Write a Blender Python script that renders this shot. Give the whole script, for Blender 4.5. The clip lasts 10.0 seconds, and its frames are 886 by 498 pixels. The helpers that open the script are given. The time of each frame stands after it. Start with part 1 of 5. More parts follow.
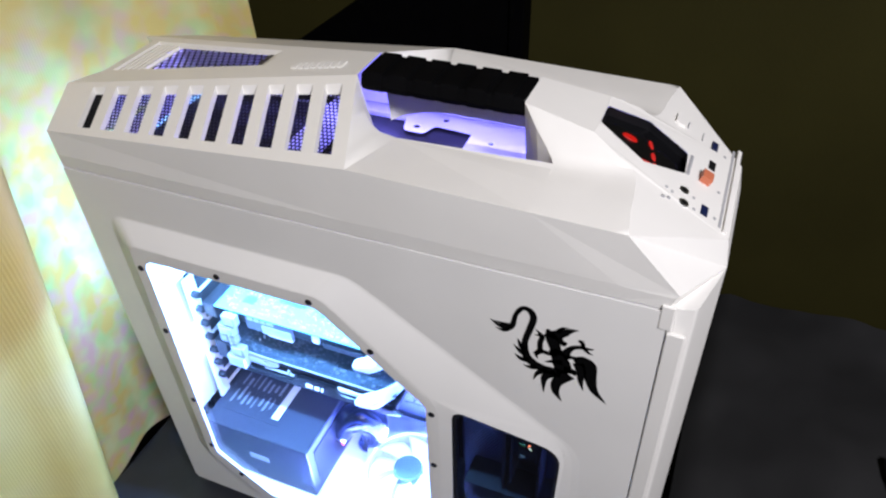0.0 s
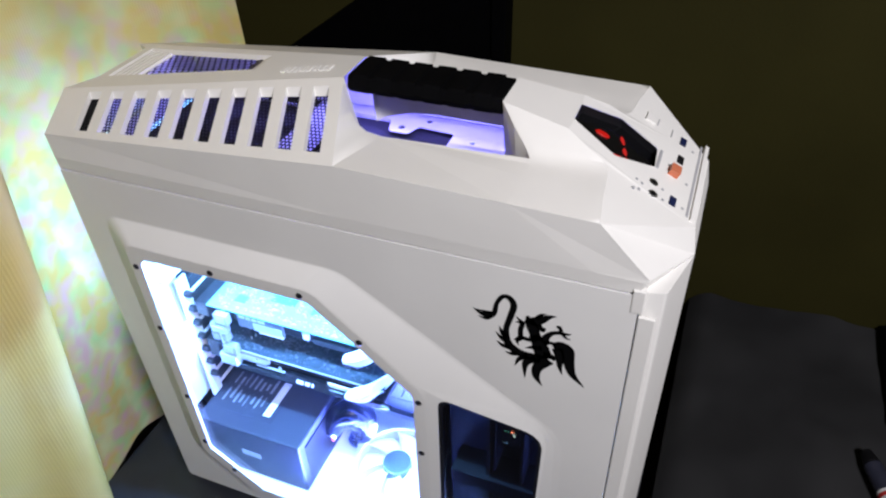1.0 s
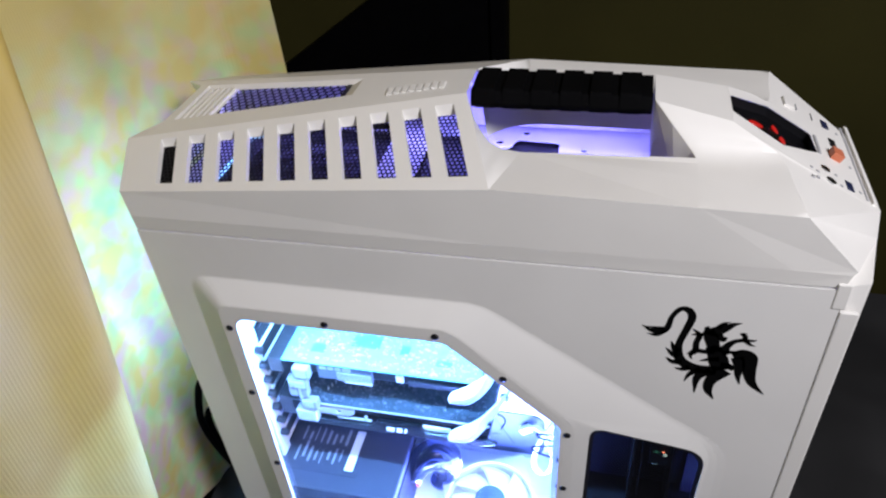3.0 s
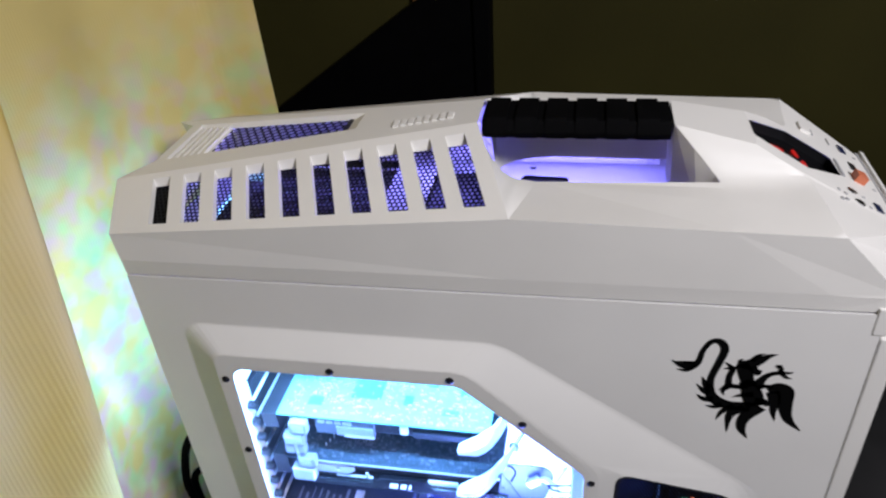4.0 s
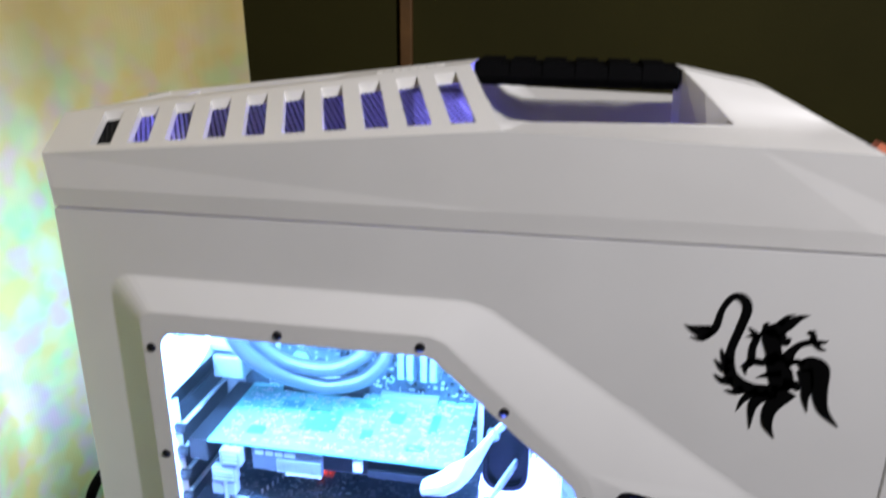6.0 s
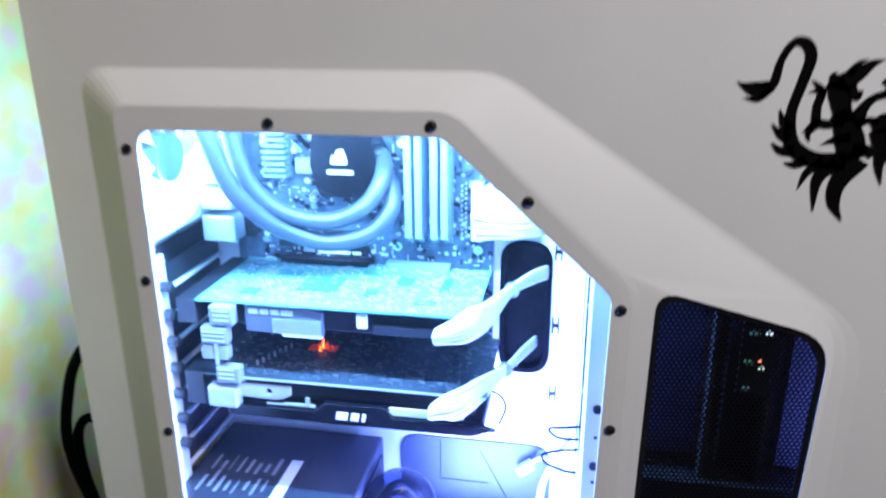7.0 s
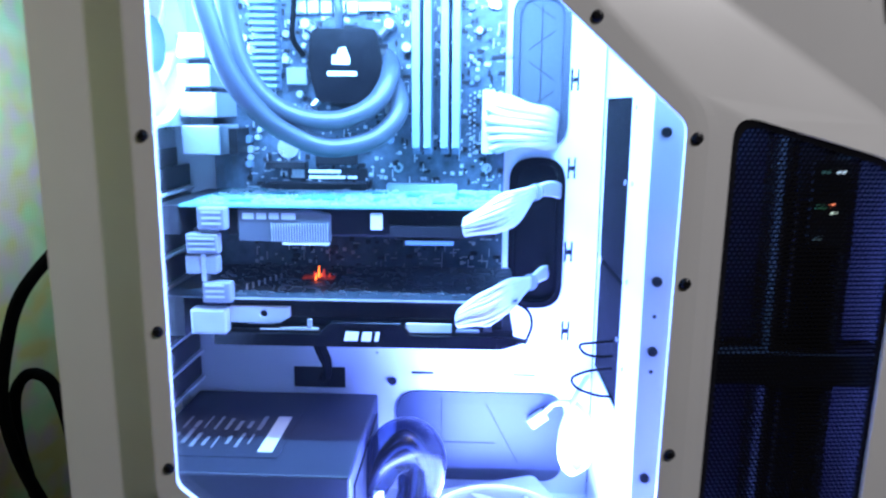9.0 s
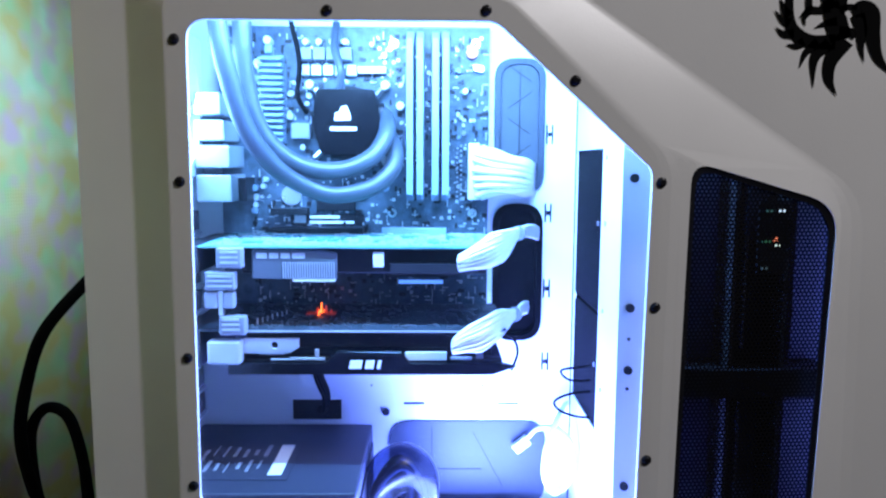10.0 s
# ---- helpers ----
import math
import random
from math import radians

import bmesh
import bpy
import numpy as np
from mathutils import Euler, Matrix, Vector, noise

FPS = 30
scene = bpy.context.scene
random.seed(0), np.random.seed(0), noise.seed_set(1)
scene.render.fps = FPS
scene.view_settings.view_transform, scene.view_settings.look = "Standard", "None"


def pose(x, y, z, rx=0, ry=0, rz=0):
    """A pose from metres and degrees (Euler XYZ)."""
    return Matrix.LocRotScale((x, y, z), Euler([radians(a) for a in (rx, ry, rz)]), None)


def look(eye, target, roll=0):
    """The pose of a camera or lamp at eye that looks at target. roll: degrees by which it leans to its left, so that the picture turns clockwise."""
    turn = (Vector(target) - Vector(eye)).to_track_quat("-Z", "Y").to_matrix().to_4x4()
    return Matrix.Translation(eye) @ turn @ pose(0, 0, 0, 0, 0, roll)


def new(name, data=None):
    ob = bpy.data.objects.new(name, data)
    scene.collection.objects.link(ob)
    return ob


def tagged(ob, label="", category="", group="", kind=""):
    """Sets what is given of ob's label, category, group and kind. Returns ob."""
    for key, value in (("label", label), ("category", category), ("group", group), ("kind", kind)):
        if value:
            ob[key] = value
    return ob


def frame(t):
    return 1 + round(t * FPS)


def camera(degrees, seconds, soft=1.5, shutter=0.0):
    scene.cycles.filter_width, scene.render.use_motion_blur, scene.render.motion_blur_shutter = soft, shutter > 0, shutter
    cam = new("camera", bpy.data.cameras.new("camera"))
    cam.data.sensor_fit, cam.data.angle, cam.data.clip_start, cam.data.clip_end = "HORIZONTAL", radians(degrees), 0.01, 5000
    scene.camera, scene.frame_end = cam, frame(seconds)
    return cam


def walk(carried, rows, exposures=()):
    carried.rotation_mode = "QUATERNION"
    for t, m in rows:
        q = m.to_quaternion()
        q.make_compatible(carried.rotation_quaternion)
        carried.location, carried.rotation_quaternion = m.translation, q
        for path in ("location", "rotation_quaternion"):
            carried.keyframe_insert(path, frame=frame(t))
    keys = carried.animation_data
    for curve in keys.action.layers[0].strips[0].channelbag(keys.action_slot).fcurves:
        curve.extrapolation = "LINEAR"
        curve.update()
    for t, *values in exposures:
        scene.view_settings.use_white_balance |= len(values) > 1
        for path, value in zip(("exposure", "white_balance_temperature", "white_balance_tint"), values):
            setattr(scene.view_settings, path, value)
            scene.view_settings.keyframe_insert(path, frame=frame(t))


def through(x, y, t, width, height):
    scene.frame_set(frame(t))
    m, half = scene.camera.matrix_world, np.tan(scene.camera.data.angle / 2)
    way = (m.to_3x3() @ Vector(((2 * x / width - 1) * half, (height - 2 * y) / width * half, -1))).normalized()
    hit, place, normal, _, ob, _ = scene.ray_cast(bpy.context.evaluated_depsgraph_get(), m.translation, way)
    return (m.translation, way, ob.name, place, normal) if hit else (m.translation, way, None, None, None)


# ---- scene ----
cam = camera(62.6, 10.0, soft=2.2, shutter=0.8)
PATH = [
    (0, (0.555, -0.388, 0.881), (-0.071, 1.018, -0.395), -2.4),
    (0.5, (0.56, -0.401, 0.882), (-0.044, 1.019, -0.391), -2.0),
    (1, (0.571, -0.417, 0.889), (-0.031, 1.017, -0.368), -2.3),
    (1.5, (0.548, -0.425, 0.884), (-0.021, 1.027, -0.369), -1.5),
    (2, (0.466, -0.418, 0.887), (-0.046, 1.066, -0.352), -3.6),
    (2.5, (0.402, -0.42, 0.884), (-0.046, 1.071, -0.371), -4.1),
    (2.7, (0.392, -0.427, 0.877), (-0.059, 1.071, -0.37), -4.7),
    (3.8, (0.353, -0.413, 0.853), (-0.013, 1.179, -0.302), -4.6),
    (4, (0.345, -0.415, 0.839), (-0.025, 1.206, -0.272), -4.6),
    (4.5, (0.339, -0.421, 0.768), (0.058, 1.327, -0.163), -1.5),
    (5, (0.334, -0.43, 0.736), (0.054, 1.399, -0.024), -0.5),
    (5.2, (0.339, -0.435, 0.714), (0.07, 1.415, 0.003), -0.0),
    (6.3, (0.33, -0.428, 0.61), (-0.002, 1.429, -0.054), 0.7),
    (6.5, (0.325, -0.433, 0.57), (-0.008, 1.42, -0.108), 0.6),
    (7, (0.329, -0.418, 0.494), (-0.007, 1.449, -0.14), -0.2),
    (7.5, (0.325, -0.363, 0.435), (0.02, 1.525, -0.152), 0.2),
    (8, (0.341, -0.308, 0.355), (-0.011, 1.595, -0.149), -1.9),
    (8.5, (0.291, -0.331, 0.336), (0.041, 1.604, -0.105), -3.2),
    (9, (0.239, -0.414, 0.335), (0.159, 1.547, -0.047), 0.4),
    (9.5, (0.213, -0.458, 0.334), (0.246, 1.519, 0.034), 0.5),
    (10, (0.213, -0.476, 0.33), (0.243, 1.511, 0.099), 0.3),
]
EXPOSURES = [(0, 0.14), (1.0, 0.04), (2.5, 0.0), (4, -0.1), (5.2, -0.15), (6.5, -0.05), (7.5, -0.15), (8.5, -0.5), (9.5, -0.75), (10, -0.8)]
walk(cam, [(t, look(eye, target, roll)) for t, eye, target, roll in PATH], EXPOSURES)

# ---- light ----
world = bpy.data.worlds.new("world")
scene.world = world
world.use_nodes = True
world.node_tree.nodes["Background"].inputs[0].default_value = (0.9, 0.85, 0.7, 1)
world.node_tree.nodes["Background"].inputs[1].default_value = 0.008


def area(name, m, sx, sy, watts, colour):
    lamp = bpy.data.lights.new(name, "AREA")
    lamp.shape, lamp.size, lamp.size_y, lamp.energy, lamp.color = "RECTANGLE", sx, sy, watts, colour
    ob = new(name, lamp)
    ob.matrix_world = m
    return ob


LED, LEDLOW, LEDTOP = (0.168, 0.43, 1.0), (0.13, 0.21, 1.0), (0.20, 0.185, 1.0)
area("room_lamp_light", look((1.27, -0.76, 1.53), (0.28, 0.1, 0.4)), 0.30, 0.30, 30, (0.972, 0.95, 1.0))
area("led_strip_top_light", look((0.19, 0.035, 0.462), (0.19, 0.15, 0.2)), 0.27, 0.012, 12.3, LED)
area("led_strip_bottom_light", look((0.252, 0.036, 0.012), (0.252, 0.12, 0.12)), 0.16, 0.010, 8.0, LEDLOW)
area("led_fan_bottom_light", look((0.262, 0.120, 0.014), (0.262, 0.122, 0.3)), 0.09, 0.09, 5.0, LEDLOW)
area("led_fan_rear_inner_light", look((0.010, 0.118, 0.378), (0.3, 0.10, 0.30)), 0.09, 0.09, 2.2, LED)
area("led_fan_rear_light", look((-0.032, 0.10, 0.33), (-0.2, 0.10, 0.31)), 0.11, 0.34, 0.80, (0.42, 0.72, 1.0))
area("led_strip_cover_light", look((0.30, 0.220, 0.558), (0.30, 0.12, 0.50)), 0.22, 0.01, 0.09, LEDTOP)
area("led_strip_chassis_light", look((0.31, 0.176, 0.5135), (0.31, 0.224, 0.545)), 0.20, 0.008, 0.17, LEDTOP)
area("led_strip_vent_light", look((0.12, 0.215, 0.538), (0.12, 0.06, 0.535)), 0.24, 0.008, 0.28, LEDTOP)
area("led_fan_front_light", look((0.525, 0.040, 0.18), (0.40, 0.062, 0.18)), 0.015, 0.22, 0.29, LEDLOW)


# ---- materials ----
def shader(name, colour, rough=0.5, metal=0.0, vary=0.06, scale=30.0, bump=0.0, bump_scale=400.0, tint=None, coat=0.0, spec=0.5):
    """A painted or moulded surface: two scales of mottling, fine relief, uneven gloss."""
    mat = bpy.data.materials.new(name)
    mat.use_nodes = True
    nt = mat.node_tree
    n, l = nt.nodes, nt.links
    b = n["Principled BSDF"]
    b.inputs["Metallic"].default_value = metal
    b.inputs["Coat Weight"].default_value = coat
    b.inputs["Specular IOR Level"].default_value = spec
    co = n.new("ShaderNodeTexCoord")
    big, fine = n.new("ShaderNodeTexNoise"), n.new("ShaderNodeTexNoise")
    big.inputs["Scale"].default_value, fine.inputs["Scale"].default_value = scale, bump_scale
    big.inputs["Detail"].default_value = 5
    for t in (big, fine):
        l.new(co.outputs["Object"], t.inputs["Vector"])
    ramp = n.new("ShaderNodeValToRGB")
    lo = [c * (1 - vary) for c in (tint or colour)]
    ramp.color_ramp.elements[0].color, ramp.color_ramp.elements[1].color = (*lo, 1), (*[min(1, c * (1 + vary * 0.5)) for c in colour], 1)
    ramp.color_ramp.elements[0].position, ramp.color_ramp.elements[1].position = 0.3, 0.7
    l.new(big.outputs["Fac"], ramp.inputs["Fac"])
    l.new(ramp.outputs["Color"], b.inputs["Base Color"])
    mr = n.new("ShaderNodeMapRange")
    mr.inputs["To Min"].default_value, mr.inputs["To Max"].default_value = max(0.02, rough - 0.06), min(1, rough + 0.08)
    l.new(big.outputs["Fac"], mr.inputs["Value"])
    l.new(mr.outputs["Result"], b.inputs["Roughness"])
    if bump:
        bp = n.new("ShaderNodeBump")
        bp.inputs["Strength"].default_value, bp.inputs["Distance"].default_value = bump, 0.001
        l.new(fine.outputs["Fac"], bp.inputs["Height"])
        l.new(bp.outputs["Normal"], b.inputs["Normal"])
    return mat


def glow(name, colour, strength):
    mat = bpy.data.materials.new(name)
    mat.use_nodes = True
    b = mat.node_tree.nodes["Principled BSDF"]
    b.inputs["Base Color"].default_value = (*[c * 0.08 for c in colour], 1)
    b.inputs["Emission Color"].default_value, b.inputs["Emission Strength"].default_value = (*colour, 1), strength
    return mat


def clear(name, rough=0.02, tint=(1, 1, 1)):
    """A thin clear sheet: lets light straight through, with a mirror gloss that grows at grazing angles."""
    mat = bpy.data.materials.new(name)
    mat.use_nodes = True
    n, l = mat.node_tree.nodes, mat.node_tree.links
    n.remove(n["Principled BSDF"])
    t, g, mix, fr = n.new("ShaderNodeBsdfTransparent"), n.new("ShaderNodeBsdfGlossy"), n.new("ShaderNodeMixShader"), n.new("ShaderNodeLayerWeight")
    t.inputs["Color"].default_value = (*tint, 1)
    g.inputs["Roughness"].default_value = rough
    pw, mr = n.new("ShaderNodeMath"), n.new("ShaderNodeMapRange")
    pw.operation, pw.inputs[1].default_value = "POWER", 5
    mr.inputs["To Min"].default_value, mr.inputs["To Max"].default_value = 0.03, 0.9
    fr.inputs["Blend"].default_value = 0.5
    l.new(fr.outputs["Facing"], pw.inputs[0])
    l.new(pw.outputs[0], mr.inputs["Value"])
    l.new(mr.outputs["Result"], mix.inputs[0])
    # weak translucent layer added to imitate the veil of glare over the window
    veil, haze, veil_noise = n.new("ShaderNodeBsdfTranslucent"), n.new("ShaderNodeMixShader"), n.new("ShaderNodeTexNoise")
    veil_noise.inputs["Scale"].default_value = 25
    amount = n.new("ShaderNodeMapRange")
    amount.inputs["To Min"].default_value, amount.inputs["To Max"].default_value = 0.0015, 0.0050
    l.new(veil_noise.outputs["Fac"], amount.inputs["Value"])
    l.new(amount.outputs["Result"], haze.inputs[0])
    l.new(t.outputs[0], haze.inputs[1])
    l.new(veil.outputs[0], haze.inputs[2])
    l.new(haze.outputs[0], mix.inputs[1])
    l.new(g.outputs[0], mix.inputs[2])
    l.new(mix.outputs[0], n["Material Output"].inputs["Surface"])
    return mat


def perforated(name, colour, pitch, hole, axes=(0, 1)):
    """Sheet metal punched with staggered round holes, pitch in metres."""
    mat = bpy.data.materials.new(name)
    mat.use_nodes = True
    n, l = mat.node_tree.nodes, mat.node_tree.links
    b = n["Principled BSDF"]
    b.inputs["Base Color"].default_value, b.inputs["Roughness"].default_value, b.inputs["Metallic"].default_value = (*colour, 1), 0.5, 0.0
    b.inputs["Specular IOR Level"].default_value = 0.12
    co, sep = n.new("ShaderNodeTexCoord"), n.new("ShaderNodeSeparateXYZ")
    l.new(co.outputs["Object"], sep.inputs[0])

    def math_node(op, a, c=None, d=None):
        m = n.new("ShaderNodeMath")
        m.operation = op
        for i, v in enumerate((a, c, d)):
            if v is None:
                continue
            if isinstance(v, (int, float)):
                m.inputs[i].default_value = v
            else:
                l.new(v, m.inputs[i])
        return m.outputs[0]

    u, v = sep.outputs[axes[0]], sep.outputs[axes[1]]
    row = math_node("DIVIDE", v, pitch * 0.866)
    odd = math_node("MULTIPLY", math_node("MODULO", math_node("FLOOR", math_node("ADD", row, 4000)), 2), 0.5)
    cu = math_node("SUBTRACT", math_node("FRACT", math_node("ADD", math_node("DIVIDE", u, pitch), odd)), 0.5)
    cv = math_node("MULTIPLY", math_node("SUBTRACT", math_node("FRACT", row), 0.5), 0.866)
    d = math_node("SQRT", math_node("ADD", math_node("MULTIPLY", cu, cu), math_node("MULTIPLY", cv, cv)))
    solid = math_node("GREATER_THAN", d, hole)
    tr, mix = n.new("ShaderNodeBsdfTransparent"), n.new("ShaderNodeMixShader")
    l.new(solid, mix.inputs[0])
    l.new(tr.outputs[0], mix.inputs[1])
    l.new(b.outputs[0], mix.inputs[2])
    l.new(mix.outputs[0], n["Material Output"].inputs["Surface"])
    return mat


def cloth(name, ground, spots, weave, spot_scale=9.0, through=0.0, fade_z=None):
    """Woven fabric: fine thread grid, soft printed blotches, uneven dye."""
    mat = bpy.data.materials.new(name)
    mat.use_nodes = True
    n, l = mat.node_tree.nodes, mat.node_tree.links
    b = n["Principled BSDF"]
    b.inputs["Roughness"].default_value = 0.85
    co = n.new("ShaderNodeTexCoord")
    colour = None
    base = n.new("ShaderNodeTexNoise")
    base.inputs["Scale"].default_value = 14
    l.new(co.outputs["Object"], base.inputs["Vector"])
    ramp = n.new("ShaderNodeValToRGB")
    ramp.color_ramp.elements[0].color, ramp.color_ramp.elements[1].color = (*[c * 0.85 for c in ground], 1), (*ground, 1)
    l.new(base.outputs["Fac"], ramp.inputs["Fac"])
    colour = ramp.outputs["Color"]
    for i, s in enumerate(spots):
        t, r, m, mp = n.new("ShaderNodeTexNoise"), n.new("ShaderNodeValToRGB"), n.new("ShaderNodeMix"), n.new("ShaderNodeMapping")
        mp.inputs["Location"].default_value = (3.1 * i, 1.7 * i, 0.9 * i)
        t.inputs["Scale"].default_value, t.inputs["Detail"].default_value = spot_scale * (1 + 0.35 * i), 1.5
        r.color_ramp.elements[0].position, r.color_ramp.elements[1].position = 0.46, 0.72
        m.data_type = "RGBA"
        l.new(co.outputs["Object"], mp.inputs[0])
        l.new(mp.outputs[0], t.inputs["Vector"])
        l.new(t.outputs["Fac"], r.inputs["Fac"])
        if fade_z:      # blotches fade out upward, showing only at the height of the rear glow
            sp, mr, mu = n.new("ShaderNodeSeparateXYZ"), n.new("ShaderNodeMapRange"), n.new("ShaderNodeMath")
            mr.inputs["From Min"].default_value, mr.inputs["From Max"].default_value = fade_z[1], fade_z[0]
            mu.operation = "MULTIPLY"
            l.new(co.outputs["Object"], sp.inputs[0])
            l.new(sp.outputs[2], mr.inputs["Value"])
            l.new(mr.outputs["Result"], mu.inputs[0])
            l.new(r.outputs["Color"], mu.inputs[1])
            l.new(mu.outputs[0], m.inputs[0])
        else:
            l.new(r.outputs["Color"], m.inputs[0])
        l.new(colour, m.inputs[6])
        m.inputs[7].default_value = (*s, 1)
        colour = m.outputs[2]
    l.new(colour, b.inputs["Base Color"])
    waves = []
    for axis in ("Y", "Z"):
        w = n.new("ShaderNodeTexWave")
        w.bands_direction = axis
        w.inputs["Scale"].default_value, w.inputs["Distortion"].default_value = weave, 0.6
        l.new(co.outputs["Object"], w.inputs["Vector"])
        waves.append(w.outputs["Fac"])
    add, bp = n.new("ShaderNodeMath"), n.new("ShaderNodeBump")
    l.new(waves[0], add.inputs[0])
    l.new(waves[1], add.inputs[1])
    bp.inputs["Strength"].default_value, bp.inputs["Distance"].default_value = 0.14, 0.0015
    l.new(add.outputs[0], bp.inputs["Height"])
    l.new(bp.outputs["Normal"], b.inputs["Normal"])
    if through:
        tl, mix = n.new("ShaderNodeBsdfTranslucent"), n.new("ShaderNodeMixShader")
        mix.inputs[0].default_value = through
        l.new(colour, tl.inputs["Color"])
        l.new(b.outputs[0], mix.inputs[1])
        l.new(tl.outputs[0], mix.inputs[2])
        l.new(mix.outputs[0], n["Material Output"].inputs["Surface"])
    return mat


WHITE = shader("white_plastic", (0.76, 0.745, 0.715), 0.48, vary=0.03, scale=14, bump=0.10, bump_scale=1500)
PAINT = shader("white_painted_steel", (0.77, 0.76, 0.74), 0.34, vary=0.03, scale=12, bump=0.06, bump_scale=900)
INNER = shader("white_inner_steel", (0.80, 0.80, 0.80), 0.42, vary=0.03, scale=20)
RUBBER = shader("black_rubber", (0.002, 0.002, 0.0024), 0.75, vary=0.3, bump=0.2, bump_scale=900, spec=0.05)
BLACK = shader("black_plastic", (0.008, 0.008, 0.010), 0.4, vary=0.2, spec=0.3)
SCREEN = shader("dark_screen", (0.0015, 0.0015, 0.002), 0.5, vary=0.2, spec=0.06)
GLOSS = shader("black_gloss_plastic", (0.004, 0.004, 0.005), 0.2, vary=0.2)
DARKSTEEL = shader("dark_coated_steel", (0.03, 0.03, 0.035), 0.38, metal=0.3, vary=0.15, bump=0.1)
STEEL = shader("bare_steel", (0.62, 0.63, 0.65), 0.28, metal=1.0, vary=0.08)
PCB = shader("dark_circuit_board", (0.030, 0.042, 0.058), 0.4, vary=0.5, scale=120, tint=(0.03, 0.05, 0.06))
BOARD = shader("blue_black_circuit_board", (0.060, 0.085, 0.115), 0.4, vary=0.5, scale=120, tint=(0.05, 0.08, 0.10))
PCBTOP = shader("soldered_circuit_board", (0.12, 0.34, 0.32), 0.4, vary=0.25, scale=90, tint=(0.22, 0.44, 0.42), bump=0.3, bump_scale=260)
TUBE = shader("grey_rubber_hose", (0.045, 0.055, 0.07), 0.42, vary=0.12, scale=60)
CHIP = shader("light_component_metal", (0.55, 0.57, 0.6), 0.35, metal=0.4, vary=0.2)
DIMM = shader("blue_grey_memory_slot", (0.16, 0.22, 0.30), 0.4, vary=0.15)
SLEEVE = shader("white_sleeved_cable", (0.80, 0.80, 0.80), 0.65, vary=0.12, scale=220, bump=0.4, bump_scale=900)
LABEL = shader("printed_label", (0.75, 0.75, 0.75), 0.5, vary=0.05)
GREYMARK = shader("grey_printed_mark", (0.35, 0.35, 0.37), 0.5, vary=0.05)
GREYBLK = shader("mid_grey_connector", (0.22, 0.23, 0.26), 0.45, vary=0.1)
STICKER = shader("matt_black_vinyl", (0.002, 0.002, 0.0022), 0.8, vary=0.1, spec=0.05)
ACRYLIC = clear("clear_acrylic")
VENTTOP = perforated("perforated_black_steel", (0.008, 0.008, 0.010), 0.0039, 0.33)
VENTDECK = perforated("perforated_deck_steel", (0.012, 0.012, 0.016), 0.0075, 0.36)
VENTSIDE = perforated("perforated_side_steel", (0.004, 0.004, 0.006), 0.0030, 0.30, (0, 2))
WALL = shader("olive_wall_paint", (0.037, 0.033, 0.008), 0.8, vary=0.18, scale=3.0, bump=0.4, bump_scale=140, spec=0.12)
WOOD = shader("brown_wood_trim", (0.16, 0.075, 0.02), 0.6, vary=0.4, scale=18, bump=0.3)
TABLE = shader("dark_table_laminate", (0.02, 0.022, 0.03), 0.4, vary=0.2)
BLANKET = cloth("charcoal_blanket", (0.016, 0.016, 0.0175), [(0.030, 0.030, 0.032)], 260, 5)
CURTAIN = cloth("yellow_woven_curtain", (0.88, 0.68, 0.20), [(0.88, 0.76, 0.40)], 110, 4, 0.35)
# mint white blotch paints the rear glow; green and pink are print
LACE = cloth("printed_sheer_curtain", (0.84, 0.67, 0.26), [(0.72, 0.86, 0.58), (0.52, 0.76, 0.40), (0.78, 0.52, 0.60)], 110, 21, 0.35, (0.48, 0.66))


# ---- building helpers ----
def put(name, bm, material, parent=None, label="", smooth=False, bevel=0.0, seg=2, solid=0.0):
    me = bpy.data.meshes.new(name)
    bmesh.ops.recalc_face_normals(bm, faces=bm.faces)
    bm.to_mesh(me)
    bm.free()
    me.materials.append(material)
    ob = new(name, me)
    if smooth:
        for p in me.polygons:
            p.use_smooth = True
    if solid:
        m = ob.modifiers.new("thick", "SOLIDIFY")
        m.thickness, m.offset = solid, 0
    if bevel:
        m = ob.modifiers.new("round", "BEVEL")
        m.width, m.segments, m.limit_method, m.angle_limit = bevel, seg, "ANGLE", radians(25)
    ob.parent = parent
    if label:
        ob["label"] = label
    return ob


def part(name, bm, material, parent, label="", **kw):
    return put(name, bm, material, parent, label, **kw)


def thing(name, label, category, group="", kind=""):
    ob = new(name)
    return tagged(ob, label, category, group, kind)


def boxes(*dims, bm=None):
    """Boxes from (x0, x1, y0, y1, z0, z1)."""
    bm = bm or bmesh.new()
    for x0, x1, y0, y1, z0, z1 in dims:
        bmesh.ops.create_cube(bm, size=1, matrix=Matrix.LocRotScale(((x0 + x1) / 2, (y0 + y1) / 2, (z0 + z1) / 2), None, (x1 - x0, y1 - y0, z1 - z0)))
    return bm


def rod(a, b, r, r2=None, n=16, bm=None):
    bm = bm or bmesh.new()
    a, b = Vector(a), Vector(b)
    q = (b - a).to_track_quat("Z", "Y")
    bmesh.ops.create_cone(bm, cap_ends=True, segments=n, radius1=r, radius2=r if r2 is None else r2, depth=(b - a).length, matrix=Matrix.LocRotScale((a + b) / 2, q, None))
    return bm


